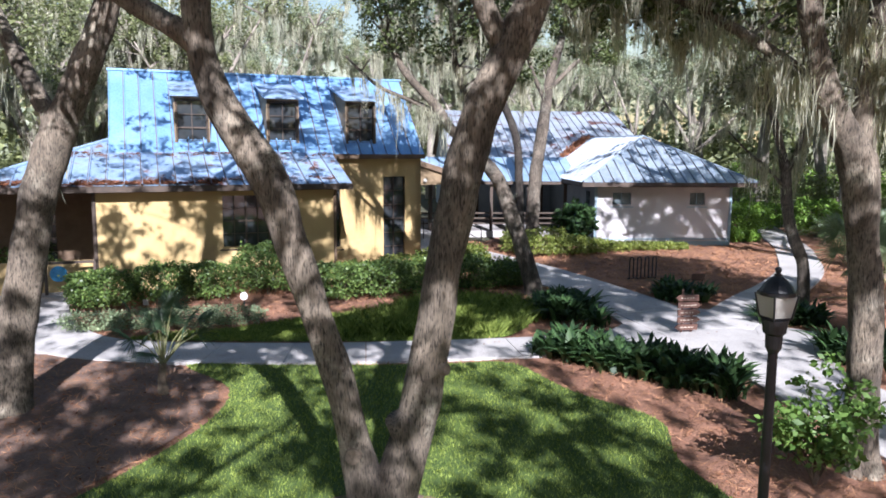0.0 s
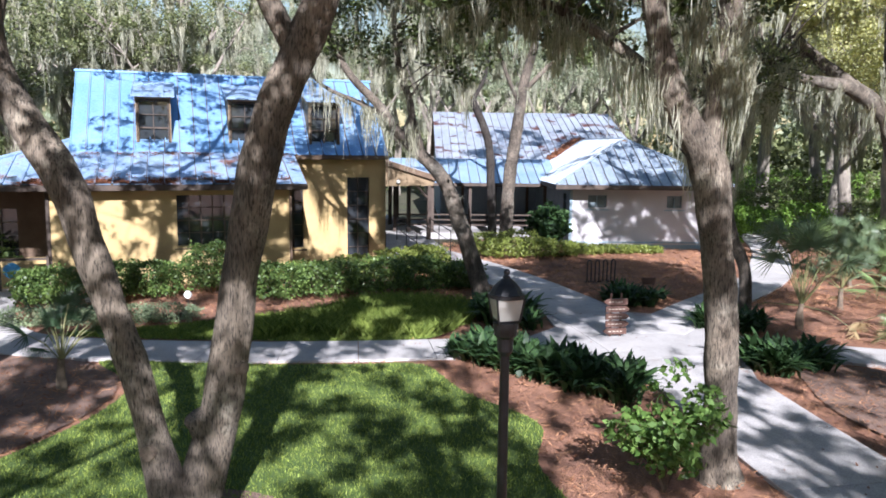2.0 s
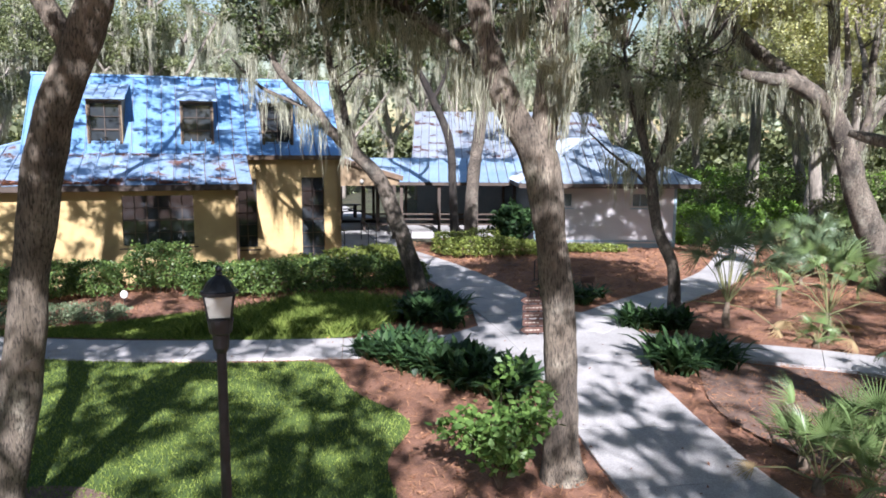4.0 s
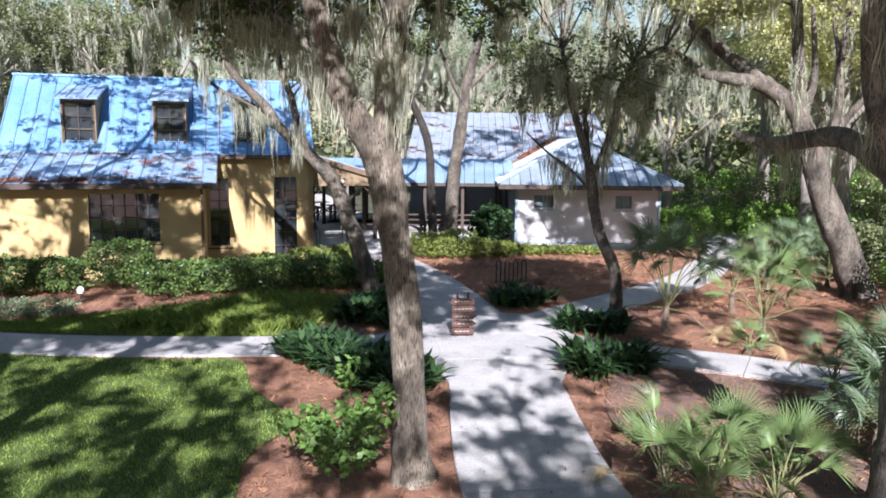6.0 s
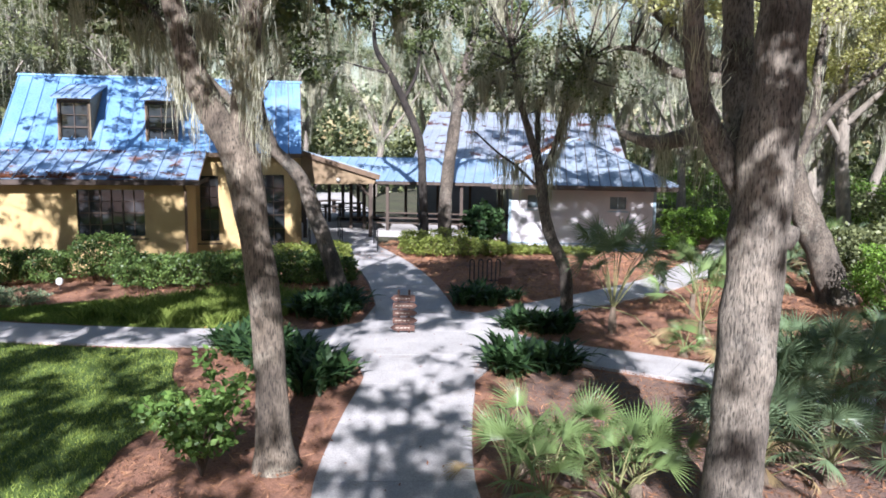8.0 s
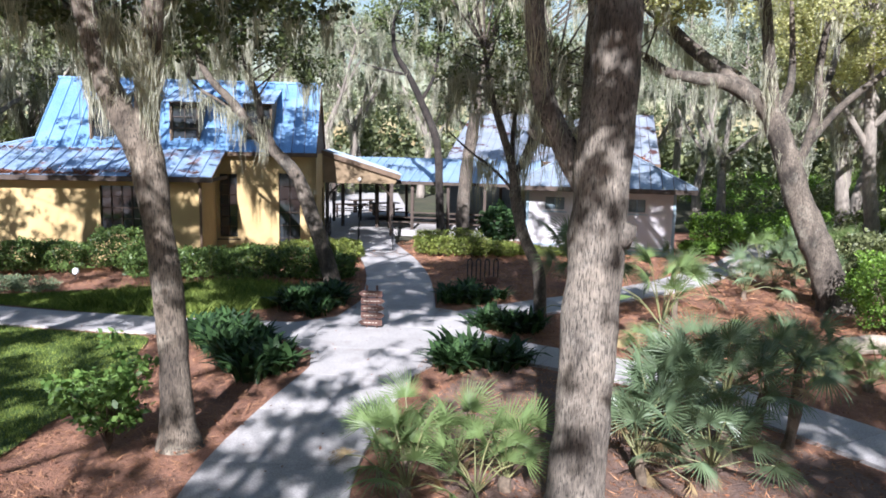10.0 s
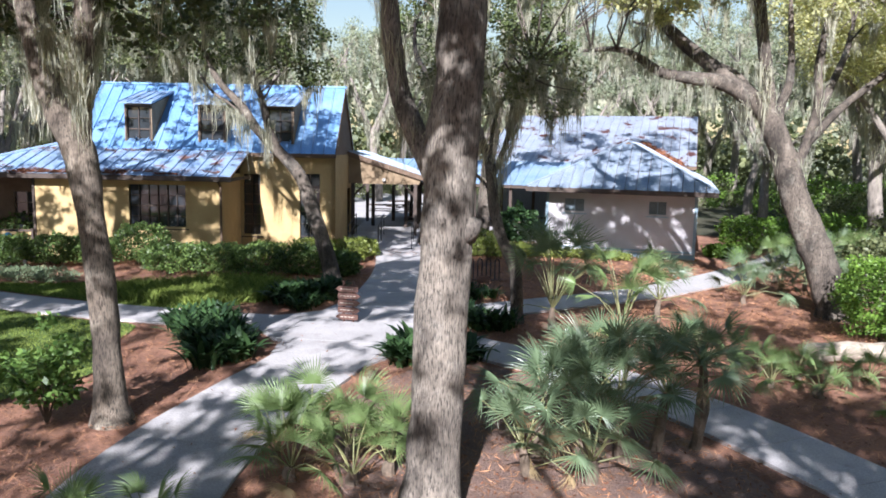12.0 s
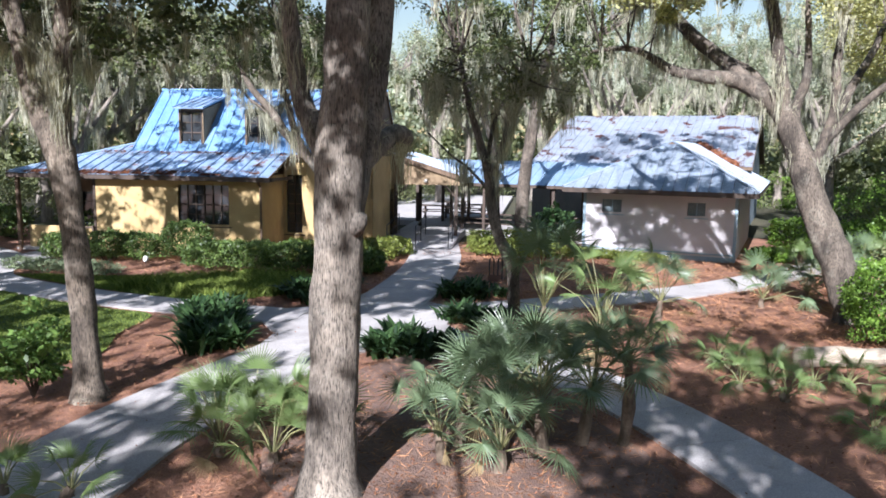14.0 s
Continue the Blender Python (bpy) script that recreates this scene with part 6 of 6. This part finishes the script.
def palmetto(x, y, stem, fronds, reach, size, seed, material=PALM_LEAF, label="saw palmetto with grey-green fan leaves", group="palmettos", upright=0.5, lean=(0.0, 0.0), dry=1, bend=0.0):
    """A fan palm: a shaggy stem, stalks bending outwards, and a fan on each that faces the light; the oldest fans hang."""
    r = random.Random(seed)
    ob = thing("palmetto", Matrix.Translation((x, y, 0)), label, "palm", group)
    top = Vector((lean[0], lean[1], stem))
    part("trunk", tube(bmesh.new(), [(0, 0, -0.05), top * 0.5 + Vector((r.uniform(-0.05, 0.05), r.uniform(-0.05, 0.05), 0.03)), top + Vector((0, 0, 0.08))], [0.095, 0.08, 0.055], 9, 0.35, seed, 0.05), PALM_TRUNK, ob)
    for k in range(fronds + dry):
        a = 2.4 * k + r.uniform(-0.35, 0.35)
        old = k >= fronds
        lift = -0.1 if old else upright * 0.6 + (1.1 - upright * 0.6) * (k / fronds) + r.uniform(-0.15, 0.15)
        el = radians(-5 + 82 * min(1, lift))
        ln = reach * r.uniform(0.7, 1.12)
        out = Vector((math.cos(a), math.sin(a), 0))
        p0 = top + Vector((0, 0, 0.03))
        p2 = p0 + out * ln * math.cos(el) + Vector((0, 0, ln * math.sin(el) - (0.1 * ln if lift < 0.4 else 0)))
        p2.z = max(p2.z, 0.16)
        p1 = p0.lerp(p2, 0.5) + Vector((0, 0, 0.12 * ln))
        stalk = part("frond", tube(bmesh.new(), [p0, p1, p2], [0.013, 0.01, 0.007], 5), PALM_STALK, ob)
        fan = new("fan", DRY_FAN if old else FANS[material.name][r.randrange(6)])
        fan.parent = stalk
        fwd = (p2 - p1).normalized()
        tip = (fwd + Vector((0, 0, r.uniform(-0.9, 0.35) - bend if lift < 0.55 else r.uniform(-0.25, 0.5) - bend))).normalized()
        if abs(tip.z) > 0.97:
            tip = (tip + out * 0.3).normalized()
        sd = Vector((0, 0, 1)).cross(tip).normalized()
        nm = tip.cross(sd)
        s = size / 0.5 * r.uniform(0.7, 1.15)
        fan.matrix_local = Matrix.Translation(p2) @ Matrix((tip, sd, nm)).transposed().to_4x4() @ Matrix.Rotation(r.uniform(-0.8, 0.8), 4, "X") @ Matrix.Diagonal((s, s, s, 1))
    return ob


for k, (x, y, n) in enumerate([(9.15, 10.5, 9), (9.2, 11.2, 8), (9.9, 11.1, 11), (10.65, 10.9, 9), (9.6, 10.2, 10), (10.4, 10.4, 9)] ):
    palmetto(x, y, 0.12, n, 0.72, 0.46, 400 + k, PALM_LEAF, "low saw palmetto with pale green fans by the path", upright=0.75, bend=-0.35)
for k, (x, y, st, rc, n) in enumerate([(12.3, 11.7, 0.3, 0.8, 13), (12.75, 12.5, 0.6, 0.9, 16), (12.15, 12.35, 0.55, 0.85, 14), (13.3, 12.75, 0.75, 0.95, 17), (13.05, 11.85, 0.25, 0.8, 12), (13.6, 13.4, 0.8, 0.9, 14), (12.9, 13.3, 0.7, 0.95, 15)]):
    palmetto(x, y, st, n, rc, 0.46, 420 + k, PALM_BLUE, "blue-green palmetto clump under the oaks", upright=0.62, lean=((k % 3 - 1) * 0.12, 0.05))
for k, (x, y) in enumerate([(8.4, 7.9), (9.15, 8.3)]):
    palmetto(x, y, 0.08, 7, 0.45, 0.36, 415 + k, PALM_LEAF, "low saw palmetto with pale green fans by the path", upright=0.6, bend=-0.2)
palmetto(14.1, 13.7, 1.25, 15, 0.62, 0.42, 431, PALM_BLUE, "slim-trunked palmetto with fans massed at the top", upright=0.3, lean=(0.05, -0.05), dry=3)
palmetto(12.4, 14.8, 0.35, 9, 0.7, 0.42, 432, PALM_BLUE, "blue-green palmetto beside the narrow walk", upright=0.4)
for k, (x, y, st, rc, n) in enumerate([(12.2, 22.0, 0.5, 1.2, 11), (15.6, 28.6, 0.3, 1.1, 12), (17.4, 33.0, 0.25, 1.0, 11), (16.2, 35.2, 0.2, 0.8, 10), (14.7, 29.9, 0.25, 1.05, 12), (16.1, 31.2, 0.35, 1.2, 13), (16.9, 29.4, 0.4, 1.3, 13), (14.9, 27.3, 0.25, 1.0, 12), (17.9, 31.2, 0.4, 1.3, 13), (16.0, 26.6, 0.2, 1.0, 12), (14.0, 25.6, 0.2, 1.0, 11)]):
    palmetto(x, y, st, n, rc, 0.5, 440 + k, PALM_BLUE if k not in (4, 6) else PALM_LEAF, "slender fan palm on long stalks in the pine straw", upright=0.5)
for k, (x, y) in enumerate([(14.7, 18.5), (15.4, 18.1), (16.1, 18.4), (14.3, 18.9), (16.65, 18.6), (11.7, 17.8), (17.15, 16.3), (15.0, 17.5), (17.5, 18.9), (17.7, 15.6), (15.8, 17.3)]):
    palmetto(x, y, 0.06, 9, 0.45, 0.36, 460 + k, PALM_LEAF, "young palmetto low in the pine straw", upright=0.35, dry=0)
palmetto(10.2, 19.4, 0.55, 17, 1.75, 0.62, 436, PALM_BLUE, "tall fan palm with long thin stalks beside the garden walk", upright=0.95, dry=2, bend=0.35)
palmetto(12.05, 18.25, 0.6, 14, 1.35, 0.62, 437, PALM_LEAF, "fan palm with broad drooping fans in the pine straw", upright=0.75, dry=3, bend=0.45)
palmetto(-4.46, 12.78, 0.5, 16, 0.95, 0.46, 438, PALM_DARK, "small dark fan palm standing in the mulch bed", upright=0.85, dry=0)
# leafy sapling on the mulch by the forked oak
sap = thing("sapling", Matrix.Translation((5.2, 10.05, 0)), "bright green broad-leaved sapling beside the oak trunk", "sapling")
lr = np.random.default_rng(66)
bm = bmesh.new()
ends = []
for k in range(20):
    a = 2.4 * k
    h = 0.4 + 0.95 * lr.random()
    o = 0.15 + 0.55 * lr.random()
    e = (math.cos(a) * o, math.sin(a) * o, h)
    tube(bm, [(0, 0, 0), (e[0] * 0.3, e[1] * 0.3, h * 0.55), e], [0.014, 0.009, 0.004], 5)
    ends += [e, (e[0] * 0.65, e[1] * 0.65, h * 0.8)]
ends.append((0.1, 0.05, 1.6))
tagged(part("stem_growth", bm, STEM, sap), kind="stuff")
quads("foliage", leaf_quads(lr, cloud(lr, ends, 0.2, 40), 0.11, 0.15, 0.3), SAPLING_LEAF, sap)


# ---- small things ----
lamp = thing("street_lamp", Matrix.Translation((3.19, 6.48, 0)), "black lamp post with a four-sided lantern", "street lamp")
part("post", tube(bmesh.new(), [(0, 0, 0), (0, 0, 0.06), (0, 0, 0.08), (0, 0, 0.5), (0, 0, 0.55), (0, 0, 2.72)], [0.14, 0.14, 0.07, 0.06, 0.045, 0.036], 16), BLACK_METAL, lamp, smooth=False)
part("collar", tube(bmesh.new(), [(0, 0, 2.7), (0, 0, 2.74), (0, 0, 2.84), (0, 0, 2.86), (0, 0, 2.9), (0, 0, 2.965)], [0.04, 0.06, 0.064, 0.085, 0.09, 0.1], 16), BLACK_METAL, lamp)
def taper(z0, w0, z1, w1, bm):
    a = [bm.verts.new((sx * w0, sy * w0, z0)) for sx, sy in ((-1, -1), (1, -1), (1, 1), (-1, 1))]
    b = [bm.verts.new((sx * w1, sy * w1, z1)) for sx, sy in ((-1, -1), (1, -1), (1, 1), (-1, 1))]
    bm.faces.new(a[::-1]), bm.faces.new(b)
    for k in range(4):
        bm.faces.new((a[k], a[(k + 1) % 4], b[(k + 1) % 4], b[k]))
    return bm
LT = Matrix.Rotation(radians(20), 4, "Z")
for nm, mt, dims in (("lantern_base", BLACK_METAL, (2.95, 0.07, 2.985, 0.085)), ("lantern_glass", CLEAR, (2.985, 0.078, 3.15, 0.105))):
    o = part(nm, taper(*dims, bmesh.new()), mt, lamp)
    o.matrix_local = LT
part("lantern_rim", tube(bmesh.new(), [(0, 0, 3.15), (0, 0, 3.155), (0, 0, 3.18), (0, 0, 3.185)], [0.13, 0.142, 0.142, 0.13], 12), BLACK_METAL, lamp)
part("lantern_roof", tube(bmesh.new(), [(0, 0, 3.183), (0, 0, 3.2), (0, 0, 3.235), (0, 0, 3.265), (0, 0, 3.29), (0, 0, 3.305)], [0.128, 0.12, 0.1, 0.072, 0.042, 0.02], 12), BLACK_METAL, lamp)
part("lantern_cap", tube(bmesh.new(), [(0, 0, 3.3), (0, 0, 3.312), (0, 0, 3.325)], [0.026, 0.03, 0.014], 10), BLACK_METAL, lamp)
for sx, sy in ((-1, -1), (1, -1), (1, 1), (-1, 1)):
    o = part("lantern_bar", tube(bmesh.new(), [(sx * 0.081, sy * 0.081, 2.97), (sx * 0.108, sy * 0.108, 3.16)], [0.008, 0.008], 5), BLACK_METAL, lamp)
    o.matrix_local = LT
bm = bmesh.new()
bmesh.ops.create_uvsphere(bm, u_segments=10, v_segments=8, radius=0.026)
o = part("finial", bm, BLACK_METAL, lamp, smooth=True)
o.matrix_local = pose(0, 0, 3.345)

sign = thing("signpost", pose(5.6, 17.8, 0.05, 0, 0, 14), "low brown wayfinding sign of five stacked arrow boards on the walk", "sign")
for k, point in enumerate((-1, 1, 1, 1, -1)):
    z = 0.06 + 0.17 * k
    bm = bmesh.new()
    out = [(-0.25, z), (0.22, z), (0.24, z + 0.02), (0.31, z + 0.07), (0.24, z + 0.12), (0.22, z + 0.14), (-0.25, z + 0.14)]
    fc = bm.faces.new([bm.verts.new((x * point, -0.02, h)) for x, h in out])
    ex = bmesh.ops.extrude_face_region(bm, geom=[fc])
    bmesh.ops.translate(bm, vec=(0, 0.04, 0), verts=[g for g in ex["geom"] if isinstance(g, bmesh.types.BMVert)])
    bmesh.ops.recalc_face_normals(bm, faces=bm.faces)
    bd = part("sign_board", bm, SIGN_BROWN, sign)
    sgr = random.Random(k)
    x = -0.19
    while x < 0.15:
        wdt = sgr.uniform(0.035, 0.085)
        part("lettering", box(bmesh.new(), x, min(x + wdt, 0.2), -0.0265, -0.0205, z + 0.058, z + 0.08), SIGN_CREAM, bd)
        x += wdt + 0.025
for x in (-0.12, 0.12):
    part("sign_post", box(bmesh.new(), x - 0.025, x + 0.025, 0.022, 0.06, 0, 1.0, 0.006), SIGN_BROWN, sign)

rack = thing("bike_rack", pose(6.1, 25.2, 0, 0, 0, 20), "black tubular bicycle rack with four hoops", "bike rack")
for k in range(4):
    x = -0.42 + 0.28 * k
    pts = [(x - 0.07, 0, 0), (x - 0.07, 0, 0.62)] + [(x - 0.07 * math.cos(a), 0, 0.62 + 0.1 * math.sin(a)) for a in (0.6, 1.2, 1.9, 2.5)] + [(x + 0.07, 0, 0.62), (x + 0.07, 0, 0)]
    part("hoop", tube(bmesh.new(), pts, [0.02] * len(pts), 8), BLACK_METAL, rack)
boxed("foot_rail", (-0.56, 0.56, -0.03, 0.03, 0.0, 0.04), BLACK_METAL, rack)
ns = thing("garden_sign", pose(7.15, 22.6, 0, 0, 0, 10), "small dark sign on two stakes behind the plants", "sign")
boxed("board", (-0.2, 0.2, -0.015, 0.015, 0.42, 0.62), SIGN_BROWN, ns)
for x in (-0.14, 0.14):
    boxed("stake", (x - 0.015, x + 0.015, 0.016, 0.04, 0, 0.6), DARK_WOOD, ns, bevel=0.003)

gl = thing("garden_light", pose(-5.42, 19.98, 0, 0, 0, 10), "white round garden light on a stake in the mulch", "garden light")
part("stake", tube(bmesh.new(), [(0, 0, 0), (0, 0, 0.2)], [0.014, 0.014], 8), BLACK_METAL, gl)
dk = part("disc", tube(bmesh.new(), [(0, -0.03, 0), (0, -0.02, 0), (0, 0.02, 0), (0, 0.03, 0)], [0.085, 0.105, 0.105, 0.085], 20), WHITE_PLASTIC, gl)
dk.matrix_local = pose(0, 0, 0.25, -15)
for x, y in ((-7.6, 18.9),):
    st = thing("plant_marker", Matrix.Translation((x, y, 0)), "small grey plant marker in the bed", "plant marker")
    boxed("label_plate", (-0.07, 0.07, -0.01, 0.01, 0.2, 0.34), PALE_POST, st, bevel=0.003)
    part("stake", tube(bmesh.new(), [(0, 0.012, 0), (0, 0.012, 0.3)], [0.008, 0.008], 6), BLACK_METAL, st)

nb = thing("notice_board", HM @ pose(-7.55, -0.12, 0), "dark framed board with a bright blue round panel by the porch", "notice board")
for x in (-0.62, 0.62):
    boxed("board_post", (x - 0.04, x + 0.04, -0.04, 0.04, 0, 1.05), DARK_WOOD, nb)
boxed("board_rail", (-0.58, 0.58, -0.03, 0.03, 0.93, 1.0), DARK_WOOD, nb)
part("round_panel", tube(bmesh.new(), [(-0.3, -0.04, 0.66), (-0.3, 0.0, 0.66)], [0.22, 0.22], 24), BLUE_PANEL, nb, "glossy blue disc")

lg = thing("fallen_log", pose(16.5, 20.3, 0.2, 0, 0, 35), "pale weathered fallen log lying in the pine straw", "log")
part("bole", tube(bmesh.new(), [(-1.0, 0, 0), (-0.3, 0.04, 0.02), (0.4, -0.03, 0.0), (1.1, 0.05, 0.03)], [0.22, 0.21, 0.19, 0.17], 14, 0.15, 9, 0.12), LOG, lg)

# dark benches on the sunlit patio
for k, (u, v) in enumerate(((4.6, 15.2), (6.6, 16.5), (5.4, 18.6))):
    tb = thing("picnic_table", HM @ pose(u, v, 0.3, 0, 0, 20 * k), "dark wooden picnic table on the patio", "table", "patio tables")
    boxed("tabletop", (-0.85, 0.85, -0.38, 0.38, 0.7, 0.75), DARK_WOOD, tb)
    for y in (-0.68, 0.68):
        boxed("seat", (-0.85, 0.85, y - 0.13, y + 0.13, 0.42, 0.46), DARK_WOOD, tb)
    for x in (-0.6, 0.6):
        boxed("leg", (x - 0.04, x + 0.04, -0.72, 0.72, 0.34, 0.42), DARK_WOOD, tb)
        boxed("leg", (x - 0.05, x + 0.05, -0.12, 0.12, 0.0, 0.7), DARK_WOOD, tb)
